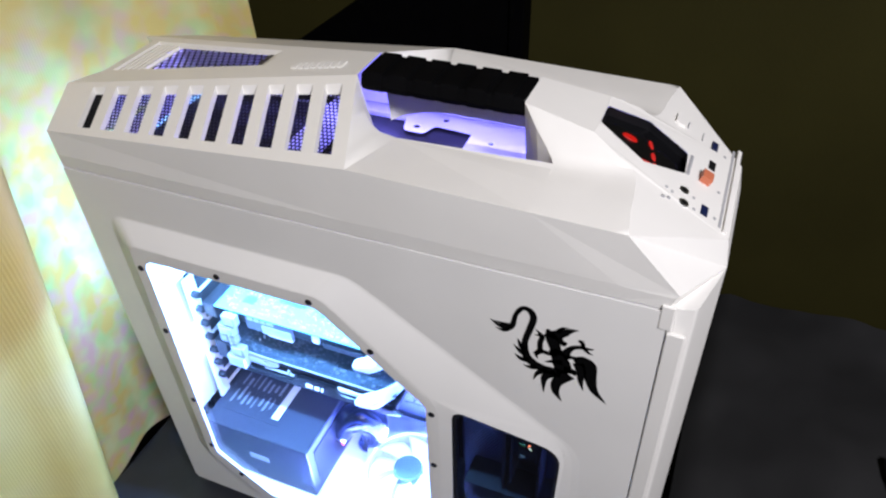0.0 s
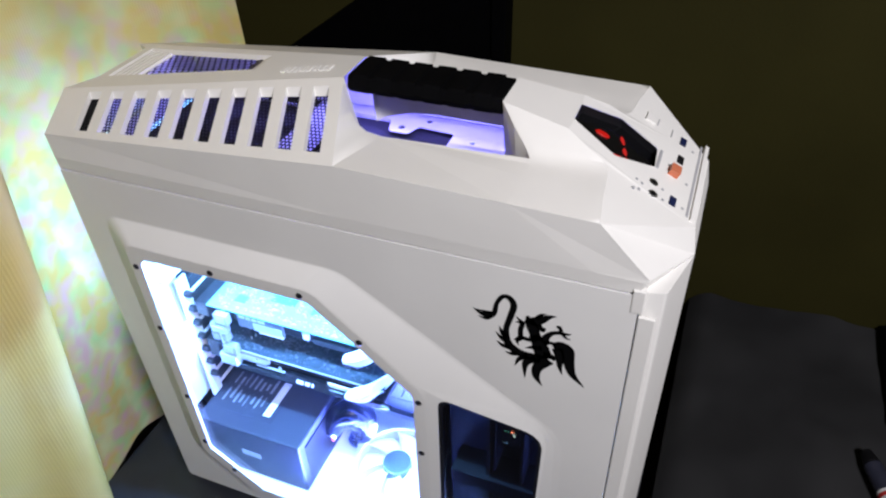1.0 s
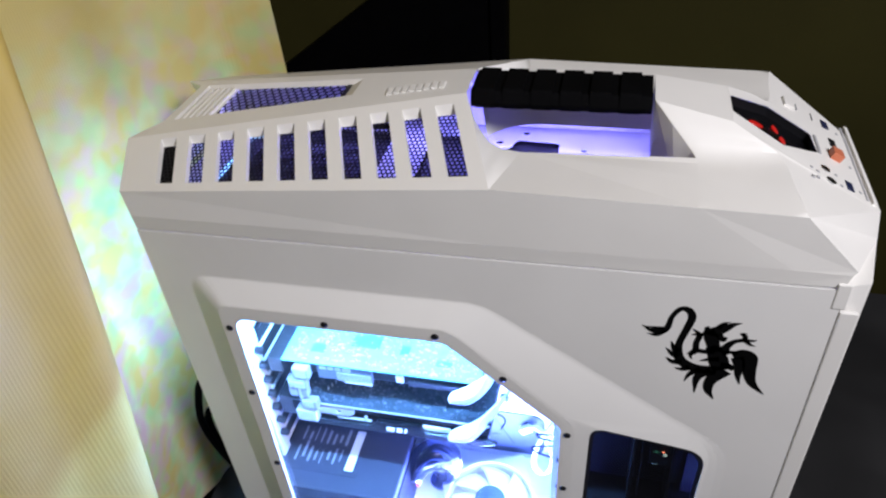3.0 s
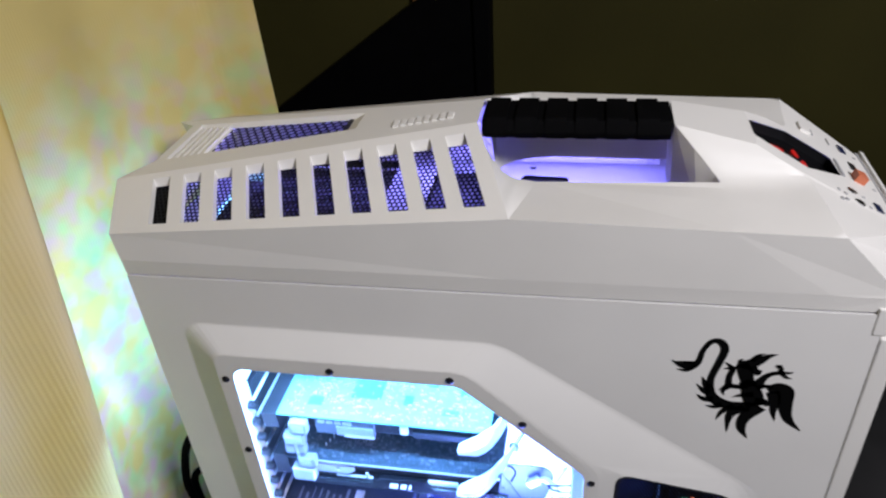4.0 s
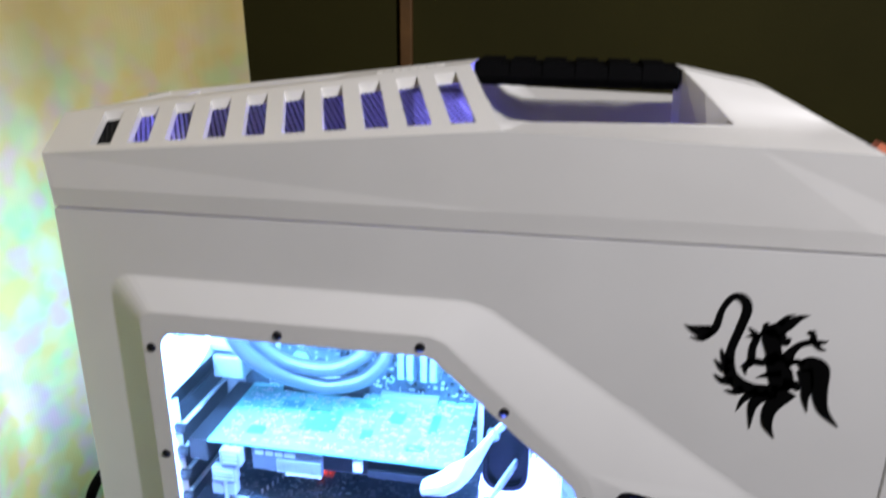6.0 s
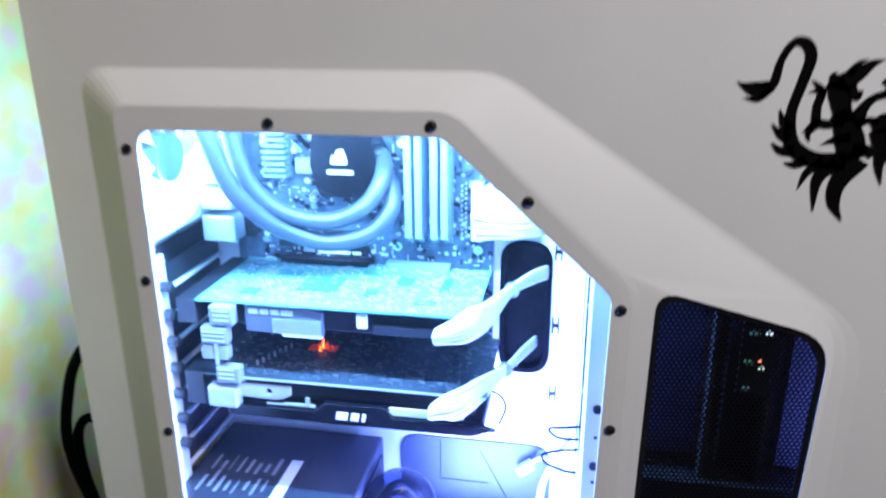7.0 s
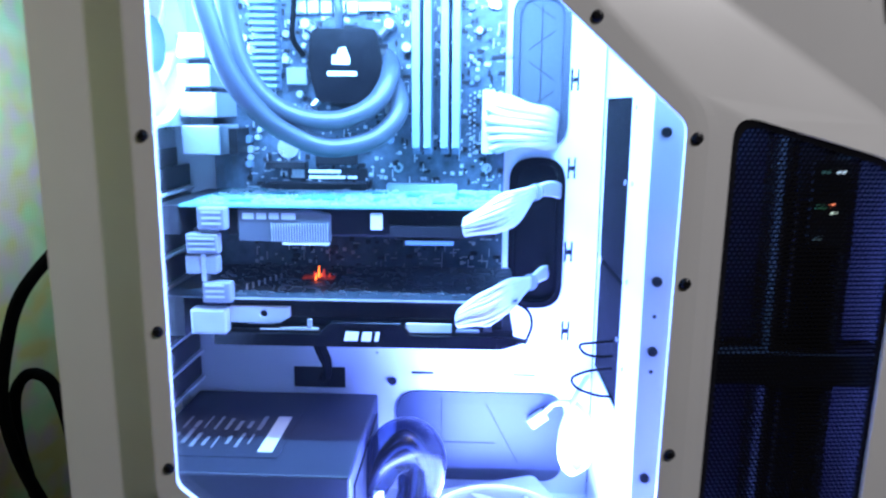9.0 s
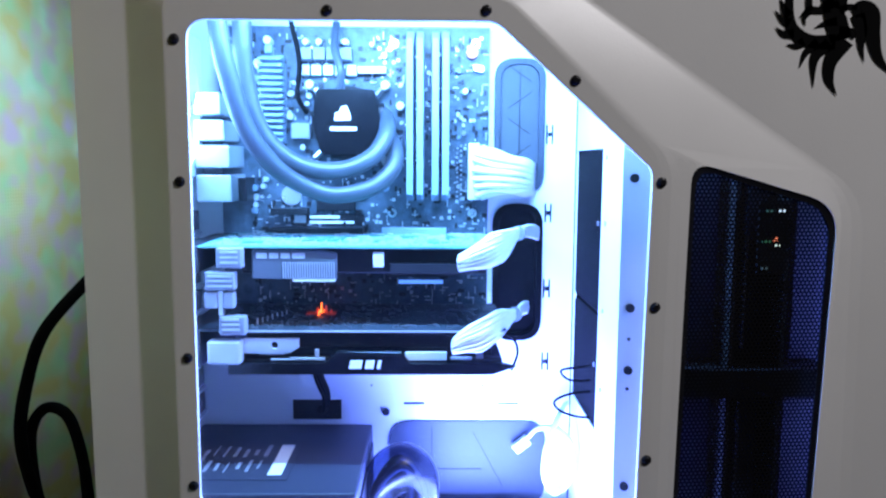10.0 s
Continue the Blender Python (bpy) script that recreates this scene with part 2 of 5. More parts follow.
def smooth_path(pts, steps=8):
    """Catmull-Rom points through pts."""
    v = [Vector(p) for p in pts]
    v = [2 * v[0] - v[1]] + v + [2 * v[-1] - v[-2]]
    out = []
    for i in range(1, len(v) - 2):
        p0, p1, p2, p3 = v[i - 1:i + 3]
        for k in range(steps):
            t = k / steps
            out.append(0.5 * (2 * p1 + (p2 - p0) * t + (2 * p0 - 5 * p1 + 4 * p2 - p3) * t * t + (3 * p1 - p0 - 3 * p2 + p3) * t ** 3))
    return out + [v[-2]]


def tube(pts, r, n=10, steps=8, bm=None, taper=None):
    bm = bm or bmesh.new()
    path = smooth_path(pts, steps)
    rings = []
    up = Vector((0.13, 0.2, 1))
    for i, p in enumerate(path):
        d = (path[min(i + 1, len(path) - 1)] - path[max(i - 1, 0)]).normalized()
        s = d.cross(up).normalized()
        w = s.cross(d)
        k = r * (taper(i / (len(path) - 1)) if taper else 1)
        rings.append([bm.verts.new(p + k * (math.cos(2 * math.pi * j / n) * s + math.sin(2 * math.pi * j / n) * w)) for j in range(n)])
    for a, b in zip(rings, rings[1:]):
        for j in range(n):
            bm.faces.new((a[j], a[(j + 1) % n], b[(j + 1) % n], b[j]))
    bm.faces.new(rings[0][::-1])
    bm.faces.new(rings[-1])
    return bm


def rounded(poly, r, n=5):
    """A closed outline with its corners turned into arcs; r one radius or one a corner."""
    out, m = [], len(poly)
    for i, p in enumerate(poly):
        rad = r[i] if isinstance(r, (list, tuple)) else r
        p, a, b = Vector(p), Vector(poly[i - 1]), Vector(poly[(i + 1) % m])
        u, v = (a - p).normalized(), (b - p).normalized()
        ang = u.angle(v)
        d = min(rad / math.tan(ang / 2), 0.48 * (a - p).length, 0.48 * (b - p).length)
        c0, c1 = p + u * d, p + v * d
        for k in range(n + 1):
            t = k / n
            out.append(tuple((1 - t) ** 2 * c0 + 2 * t * (1 - t) * p + t * t * c1))
    return out


def loop_edges(bm, pts):
    vs = [bm.verts.new(p) for p in pts]
    return vs, [bm.edges.new((vs[i], vs[(i + 1) % len(vs)])) for i in range(len(vs))]


def fill(bm, *edge_lists):
    bmesh.ops.triangle_fill(bm, use_beauty=True, use_dissolve=False, edges=[e for es in edge_lists for e in es])


def bridge(bm, a, b):
    for i in range(len(a)):
        j = (i + 1) % len(a)
        bm.faces.new((a[i], a[j], b[j], b[i]))


def plate(outline, holes, y0, y1, plane="xz"):
    """A flat plate with holes through it, standing in the xz, xy or yz plane, from y0 to y1 across."""
    put3 = {"xz": lambda p, d: (p[0], d, p[1]), "xy": lambda p, d: (p[0], p[1], d), "yz": lambda p, d: (d, p[0], p[1])}[plane]
    bm = bmesh.new()
    sides = []
    for d in (y0, y1):
        loops = [loop_edges(bm, [put3(p, d) for p in ring]) for ring in (outline, *holes)]
        fill(bm, *[e for _, e in loops])
        sides.append([v for v, _ in loops])
    for a, b in zip(*sides):
        bridge(bm, a, b)
    return bm


def rect(x0, x1, z0, z1):
    return [(x0, z0), (x1, z0), (x1, z1), (x0, z1)]


def circle(cx, cz, r, n=20):
    return [(cx + r * math.cos(2 * math.pi * k / n), cz + r * math.sin(2 * math.pi * k / n)) for k in range(n)]


# ---- the room ----
ROOM = dict(x0=-0.75, x1=2.6, y0=-2.2, y1=1.0, z0=-0.78, z1=1.75)
R = ROOM
tagged(put("wall_north", boxes((R["x0"], R["x1"], 1.0, 1.08, R["z0"], R["z1"])), WALL), "olive green painted wall with faint dabs, dimly lit", "wall", kind="structure")
tagged(put("wall_south", boxes((R["x0"], R["x1"], -2.28, -2.2, R["z0"], R["z1"])), WALL), "olive green painted wall", "wall", kind="structure")
tagged(put("wall_west", boxes((-0.83, -0.75, -2.28, 1.08, R["z0"], R["z1"])), WALL), "olive green painted wall behind the curtain", "wall", kind="structure")
tagged(put("wall_east", boxes((2.6, 2.68, -2.28, 1.08, R["z0"], R["z1"])), WALL), "olive green painted wall", "wall", kind="structure")
tagged(put("floor", boxes((-0.83, 2.68, -2.28, 1.08, -0.84, -0.78)), TABLE), "dark floor", "floor", kind="structure")
tagged(put("ceiling", boxes((-0.83, 2.68, -2.28, 1.08, 1.75, 1.82)), WALL), "dim painted ceiling", "ceiling", kind="structure")
tagged(put("trim", boxes((0.004, 0.027, 0.985, 0.9995, -0.78, 1.75)), WOOD, bevel=0.002), "narrow brown wooden batten running up the wall", "trim", kind="structure")


def bed():
    t = thing("bed", "bed with a charcoal grey blanket against the wall", "bed")
    bm = bmesh.new()
    nx, ny = 60, 70
    x0, x1, y0, y1 = 0.62, 1.28, -0.6, 0.995
    g = []
    for i in range(nx + 1):
        row = []
        for j in range(ny + 1):
            x, y = x0 + (x1 - x0) * i / nx, y0 + (y1 - y0) * j / ny
            z = -0.30 + 0.012 * noise.noise((x * 6, y * 6, 0)) + 0.006 * noise.noise((x * 17, y * 14, 3)) - 0.003
            edge = min(x - x0, x1 - x, y - y0) / 0.05
            z -= 0.03 * max(0, 1 - edge) ** 2
            row.append(bm.verts.new((x, y, z)))
        g.append(row)
    for i in range(nx):
        for j in range(ny):
            bm.faces.new((g[i][j], g[i + 1][j], g[i + 1][j + 1], g[i][j + 1]))
    part("blanket", bm, BLANKET, t, "charcoal grey wrinkled blanket", smooth=True)
    part("mattress", boxes((0.625, 1.275, -0.595, 0.99, -0.52, -0.335)), BLANKET, t, bevel=0.02)
    part("bed_frame", boxes((0.63, 1.27, -0.59, 0.985, -0.78, -0.522)), TABLE, t)


bed()


def table():
    t = thing("side_table", "dark laminate table carrying the computer case", "table")
    part("tabletop", boxes((-0.14, 0.59, -0.14, 0.40, -0.060, -0.035)), TABLE, t, bevel=0.003)
    for x in (-0.12, 0.54):
        for y in (-0.12, 0.35):
            part("leg", boxes((x, x + 0.03, y, y + 0.03, -0.78, -0.0605)), TABLE, t)


table()


def curtain():
    """Hangs in folds past the back of the case; plan of the folds from wall side to camera side."""
    def sheet(name, plan, z0, z1, mat, label, wave, lean=0.0):
        bm = bmesh.new()
        path = smooth_path([(x, y, 0) for x, y in plan], 14)
        rows = 46
        g = []
        for k in range(rows + 1):
            z = z0 + (z1 - z0) * k / rows
            line = []
            for i, p in enumerate(path):
                s = i / (len(path) - 1)
                f = 0.5 + 0.5 * (z1 - z) / (z1 - z0)
                dx = wave * f * math.sin(s * 21 + 1.2 * math.sin(z * 2.2)) + 0.010 * noise.noise((s * 5, z * 2.2, 7))
                dy = wave * 0.5 * f * math.cos(s * 23 + z)
                line.append(bm.verts.new((p.x + dx + lean * z, p.y + dy + lean * z, z + 0.012 * math.sin(s * 19) * (1 - k / rows))))
            g.append(line)
        for a, b in zip(g, g[1:]):
            for i in range(len(a) - 1):
                bm.faces.new((a[i], a[i + 1], b[i + 1], b[i]))
        return put(name, bm, mat, None, label, smooth=True)
    t = thing("curtain", "yellow woven curtain with a printed sheer layer, hanging in folds", "curtain")
    a = sheet("curtain_back_panel", [(-0.006, 0.322), (-0.06, 0.31), (-0.112, 0.25), (-0.125, 0.17), (-0.145, 0.08), (-0.135, 0.0), (-0.16, -0.08)], -0.03, 1.7, LACE, "yellow curtain printed with faint green and pink blossoms, glow in mint white blotches", 0.0035)
    b = sheet("curtain_front_fold", [(-0.185, -0.015), (-0.13, -0.038), (-0.0935, -0.062), (-0.105, -0.09), (-0.14, -0.13), (-0.18, -0.18), (-0.26, -0.22), (-0.37, -0.28)], -0.20, 1.7, CURTAIN, "plain yellow woven curtain fold", 0.005, 0.068)
    a.parent = b.parent = t


curtain()


def monitor():
    t = thing("flat_screen", "black flat screen turned aside against the wall", "screen")
    shape = [(-0.45, -0.29), (0.13, -0.29), (0.13, 0.500), (0.06, 0.492), (0.0, 0.455), (-0.45, 0.145)]
    part("screen_panel", plate(shape, [], 0.935, 0.975), SCREEN, t, bevel=0.004)
    part("bezel", plate([(0.131, -0.29), (0.155, -0.29), (0.163, 0.515), (0.131, 0.501)], [], 0.925, 0.975), SCREEN, t, bevel=0.002)


monitor()


def bottle():
    """Lies askew on the blanket."""
    t = thing("spray_can", "small can with white and red label lying on the blanket", "can")
    part("body", rod((0.953, 0.607, -0.276), (0.992, 0.500, -0.276), 0.016, n=24), GREYCAN, t, "grey can body", bevel=0.002)
    part("label_wrap", rod((0.972, 0.5549, -0.276), (0.985, 0.5193, -0.276), 0.0165, n=24), LABEL, t, "white label with a red patch")
    part("cap", rod((0.943, 0.6345, -0.276), (0.9527, 0.6078, -0.276), 0.010, 0.0155, n=24), BLACK, t, bevel=0.002)
    part("stripe", rod((0.9740, 0.5494, -0.276), (0.9765, 0.5425, -0.276), 0.0168, n=24), shader("red_print", (0.5, 0.03, 0.03), 0.4), t)
    t.location = (0.028, -0.022, 0.0)


GREYCAN = shader("dark_blue_grey_can", (0.035, 0.037, 0.06), 0.35, vary=0.2)
bottle()
tagged(put("storage_box", boxes((1.02, 1.27, 0.70, 0.985, -0.300, -0.272)), SCREEN, bevel=0.01), "black box standing on the blanket", "box")


def cable(name, pts, r, label):
    return tagged(put(name, tube(pts, r, 10, 10), RUBBER, smooth=True), label, "cable")


cable("power_cable", [(-0.021, 0.12, 0.255), (-0.045, 0.10, 0.248), (-0.072, 0.10, 0.225), (-0.098, 0.10, 0.194), (-0.112, 0.10, 0.158), (-0.121, 0.10, 0.112), (-0.114, 0.10, 0.066), (-0.092, 0.098, 0.018), (-0.072, 0.11, -0.0295)], 0.0050, "black power cable hanging behind the case")
cable("video_cable", [(-0.110, 0.112, 0.020), (-0.119, 0.112, 0.066), (-0.119, 0.112, 0.108), (-0.106, 0.112, 0.128), (-0.088, 0.112, 0.121), (-0.078, 0.112, 0.085), (-0.073, 0.112, 0.035), (-0.066, 0.125, -0.030)], 0.0046, "black video cable hanging in a loop behind the case")


# ---- the computer case ----
CASE = thing("computer_case", "white computer case with clear side window and vented top, lit inside", "computer case")
YM = 0.130   # middle plane of the case


def mir(p):
    return (p[0], 2 * YM - p[1], p[2])


def band_y(x):
    return 0.0135 * (x - 0.369) / (0.50 - 0.369)


VENT = rounded([(0.383, 0.333), (0.4875, 0.304), (0.481, 0.045), (0.379, 0.045)], [0.012, 0.028, 0.012, 0.012], 6)


def side_panel():
    outer = rounded([(0.014, 0.457), (0.284, 0.457), (0.498, 0.312), (0.505, 0.012), (0.085, 0.012), (0.014, 0.075)], [0.02, 0.05, 0.05, 0.02, 0.03, 0.03], 6)
    inner = rounded([(0.042, 0.436), (0.260, 0.436), (0.3695, 0.333), (0.368, 0.030), (0.105, 0.030), (0.042, 0.090)], [0.012, 0.03, 0.035, 0.012, 0.02, 0.02], 6)
    win = rounded([(0.0565, 0.4205), (0.2535, 0.4205), (0.357, 0.327), (0.353, 0.040), (0.125, 0.040), (0.0555, 0.100)], [0.014, 0.016, 0.012, 0.01, 0.012, 0.012], 6)
    def fine(loop):     # the twisted diagonal stretch in short steps
        p, q = loop[13], loop[14]
        return loop[:14] + [(p[0] + (q[0] - p[0]) * k / 13, p[1] + (q[1] - p[1]) * k / 13) for k in range(1, 13)] + loop[14:]
    outer, inner = fine(outer), fine(inner)
    bm = bmesh.new()
    mix = lambda t: [(a[0] + (b[0] - a[0]) * t, a[1] + (b[1] - a[1]) * t) for a, b in zip(outer, inner)]
    edge, e0 = loop_edges(bm, [(x, 0.014, z) for x, z in ((-0.0215, -0.012), (0.5515, -0.012), (0.5515, 0.5067), (-0.0215, 0.5041))])
    rings = []
    for t, y in ((-0.06, 0.0140), (0.0, 0.0137), (0.06, 0.0130), (0.95, 0.0008), (1.0, 0.0002), (1.05, 0.0)):
        rings.append(loop_edges(bm, [(x, y, z) for x, z in mix(t)]))
    w, e3 = loop_edges(bm, [(x, 0.0, z) for x, z in win])
    back, _ = loop_edges(bm, [(x, 0.004, z) for x, z in win])
    fill(bm, e0, rings[0][1])
    fill(bm, rings[-1][1], e3)
    for n, (a, b) in enumerate(zip(rings, rings[1:])):
        for k in range(len(outer)):
            if n == 2 and 26 <= k <= 32:
                continue        # here the vent is let into the band
            m = (k + 1) % len(outer)
            bm.faces.new((a[0][k], a[0][m], b[0][m], b[0][k])).smooth = 7 <= k <= 25
    a, b = rings[2][0], rings[3][0]
    gap = [bm.edges.get((r[k], r[k + 1])) for r in (a, b) for k in range(26, 33)] + [bm.edges.get((a[26], b[26])), bm.edges.get((a[33], b[33]))]
    v0, ve = loop_edges(bm, [(x, band_y(x), z) for x, z in VENT])
    v1, _ = loop_edges(bm, [(x, band_y(x) + 0.006, z) for x, z in VENT])
    fill(bm, gap, ve)
    bridge(bm, v0, v1)
    bridge(bm, w, back)
    rim = [bm.verts.new((v.co.x, 0.0235, v.co.z)) for v in edge]
    bridge(bm, edge, rim)
    return part("side_panel", bm, PAINT, CASE, "white painted side panel with a raised window surround")


side = side_panel()


def side_vent():
    bm = bmesh.new()
    a, e = loop_edges(bm, [(x, band_y(x) + 0.0022, z) for x, z in VENT])
    fill(bm, e)
    v = part("side_vent", bm, VENTSIDE, CASE, "black perforated side vent")
    bm = bmesh.new()
    cx, cz = 0.433, 0.19
    small = [(cx + (x - cx) * 0.925, cz + (z - cz) * 0.966) for x, z in VENT]
    a, b, c = [loop_edges(bm, [(x, band_y(x) + d, z) for x, z in q])[0] for q, d in ((VENT, 0.0008), (small, 0.0014), (small, 0.0030))]
    bridge(bm, a, b)
    bridge(bm, b, c)
    part("vent_rim", bm, BLACK, v)


side_vent()

pane = part("window_pane", plate(rounded([(0.050, 0.427), (0.256, 0.427), (0.364, 0.329), (0.360, 0.034), (0.122, 0.034), (0.050, 0.098)], 0.01, 4), [], 0.0045, 0.0068), ACRYLIC, CASE, "clear acrylic window pane")
pane.visible_shadow = False
for x, z in ((0.049, 0.408), (0.146, 0.4265), (0.247, 0.4272), (0.305, 0.384), (0.363, 0.319), (0.362, 0.236), (0.360, 0.130), (0.0495, 0.318), (0.0505, 0.201), (0.0515, 0.112), (0.085, 0.066), (0.20, 0.034), (0.30, 0.034)):
    bm = rod((x, 0.0, z), (x, -0.0009, z), 0.0035, 0.0032, 12)
    rod((x, -0.0009, z), (x, -0.0017, z), 0.0032, 0.0018, 12, bm)
    part("window_bolt", bm, BLACK, CASE)


def dragon():
    """A black cut-out sticker of a winged creature, made of tapering strokes."""
    bm = bmesh.new()

    def stroke(pts, widths):
        path = smooth_path([(x, 0, z) for x, z in pts], 8)
        prev = None
        m = len(widths) - 1
        for i, p in enumerate(path):
            d = path[min(i + 1, len(path) - 1)] - path[max(i - 1, 0)]
            nrm = Vector((-d.z, 0, d.x)).normalized()
            s = i / (len(path) - 1) * m
            k = min(int(s), m - 1)
            wd = widths[k] + (widths[k + 1] - widths[k]) * (s - k)
            y = 0.0134
            cur = [bm.verts.new((p.x + nrm.x * wd, y, p.z + nrm.z * wd)), bm.verts.new((p.x - nrm.x * wd, y, p.z - nrm.z * wd))]
            if prev:
                bm.faces.new((prev[0], cur[0], cur[1], prev[1]))
            prev = cur
    # drawn on a skewed grid
    X = lambda u, v: 0.407009 + 0.000365135 * u + 4.14338e-05 * v + 1.22182e-07 * u * v - 4.36364e-08 * u * u + 2.42424e-08 * v * v
    Z = lambda u, v: 0.479181 + 2.9313e-05 * u - 0.000438309 * v + 7.90744e-08 * u * v + 5.03497e-09 * u * u - 1.53719e-07 * v * v
    S = lambda pts, w: stroke([(X(u, v), Z(u, v)) for u, v in pts], [k * 0.00036 for k in w])
    S([(18, 57), (36, 69), (55, 71), (70, 62), (80, 36), (97, 17), (114, 19), (121, 36), (110, 64), (95, 98), (93, 128), (104, 146), (130, 158), (170, 162)], [0.3, 5, 10, 6.5, 5, 6, 7.5, 8, 7.5, 7, 10, 12, 12, 14])
    S([(62, 64), (44, 63), (24, 60)], [5, 4, 0.2])
    S([(66, 70), (48, 80), (27, 77)], [5, 5, 0.2])
    for a, b, c in (((92, 120), (84, 110), (78, 94)), ((92, 130), (80, 124), (67, 110)), ((98, 145), (80, 143), (67, 133)), ((115, 157), (100, 161), (84, 158))):
        S([a, b, c], [9, 6, 0.3])
    S([(140, 160), (117, 172), (104, 191)], [10, 6, 0.3])
    S([(160, 163), (132, 180), (125, 219)], [12, 9, 0.3])
    S([(188, 160), (160, 186), (154, 210), (165, 233)], [18, 13, 9, 0.3])
    S([(158, 104), (166, 116), (174, 134), (180, 160)], [11, 15, 21, 20])
    S([(154, 66), (160, 82), (165, 104), (170, 116)], [11, 15, 13, 15])
    S([(146, 66), (166, 68), (186, 60), (205, 50), (223, 46)], [8, 14, 11, 6, 0.4])
    S([(172, 60), (186, 48), (200, 44)], [6, 4, 0.3])
    S([(150, 62), (152, 58), (158, 56)], [4, 3, 0.3])
    S([(174, 74), (184, 88), (190, 80)], [9, 5, 3])
    S([(165, 115), (148, 117), (128, 115), (110, 124)], [8, 6, 7, 0.4])
    S([(128, 117), (118, 126), (120, 136)], [6, 4, 0.3])
    S([(128, 116), (130, 95), (136, 77), (122, 62)], [6.5, 6, 6, 0.3])
    S([(138, 80), (130, 76), (118, 77)], [5, 3.5, 0.3])
    S([(134, 82), (142, 74), (148, 70)], [5, 3, 0.3])
    S([(182, 118), (192, 102), (208, 90), (234, 85)], [14, 8, 6, 5.5])
    S([(226, 88), (229, 77), (222, 71), (234, 70)], [5, 4.5, 3, 0.3])
    S([(228, 86), (246, 87), (252, 84)], [4.5, 3, 0.3])
    S([(230, 88), (240, 97), (250, 100)], [4.5, 3, 0.3])
    S([(176, 134), (152, 136), (135, 140)], [8, 5, 0.3])
    S([(178, 150), (198, 152), (204, 160)], [12, 9, 3])
    S([(182, 120), (198, 116), (214, 118)], [8, 5, 5])
    S([(206, 126), (222, 121), (238, 130), (238, 160), (244, 190), (268, 217)], [9, 16, 17, 14, 9, 0.4])
    S([(214, 128), (218, 150), (215, 172), (218, 194)], [13, 11, 6, 0.3])
    return tagged(put("dragon_sticker", bm, STICKER), "black cut-out sticker of a winged beast on the side panel", "sticker")


dragon()


def lerp(a, b, t):
    return tuple(a[k] + (b[k] - a[k]) * t for k in range(3))


# corners of the moulded top, near half; the far half mirrors it
CA, CB, CC, CD = (-0.026, 0.0165, 0.543), (0.295, 0.0145, 0.572), (0.514, 0.0150, 0.567), (0.5560, 0.0156, 0.5230)
TA, TB = (-0.045, 0.072, 0.562), (0.262, 0.107, 0.603)
SA, SB = (-0.0215, 0.0145, 0.5055), (0.550, 0.0145, 0.5085)
OL, HC = (0.310, 0.077, 0.568), (0.443, 0.078, 0.571)
PA, PB, PC = (0.505, 0.083, 0.5715), (0.468, 0.100, 0.5915), (0.410, 0.107, 0.603)
FN, FL = (0.580, 0.078, 0.534), (0.584, 0.076, 0.510)


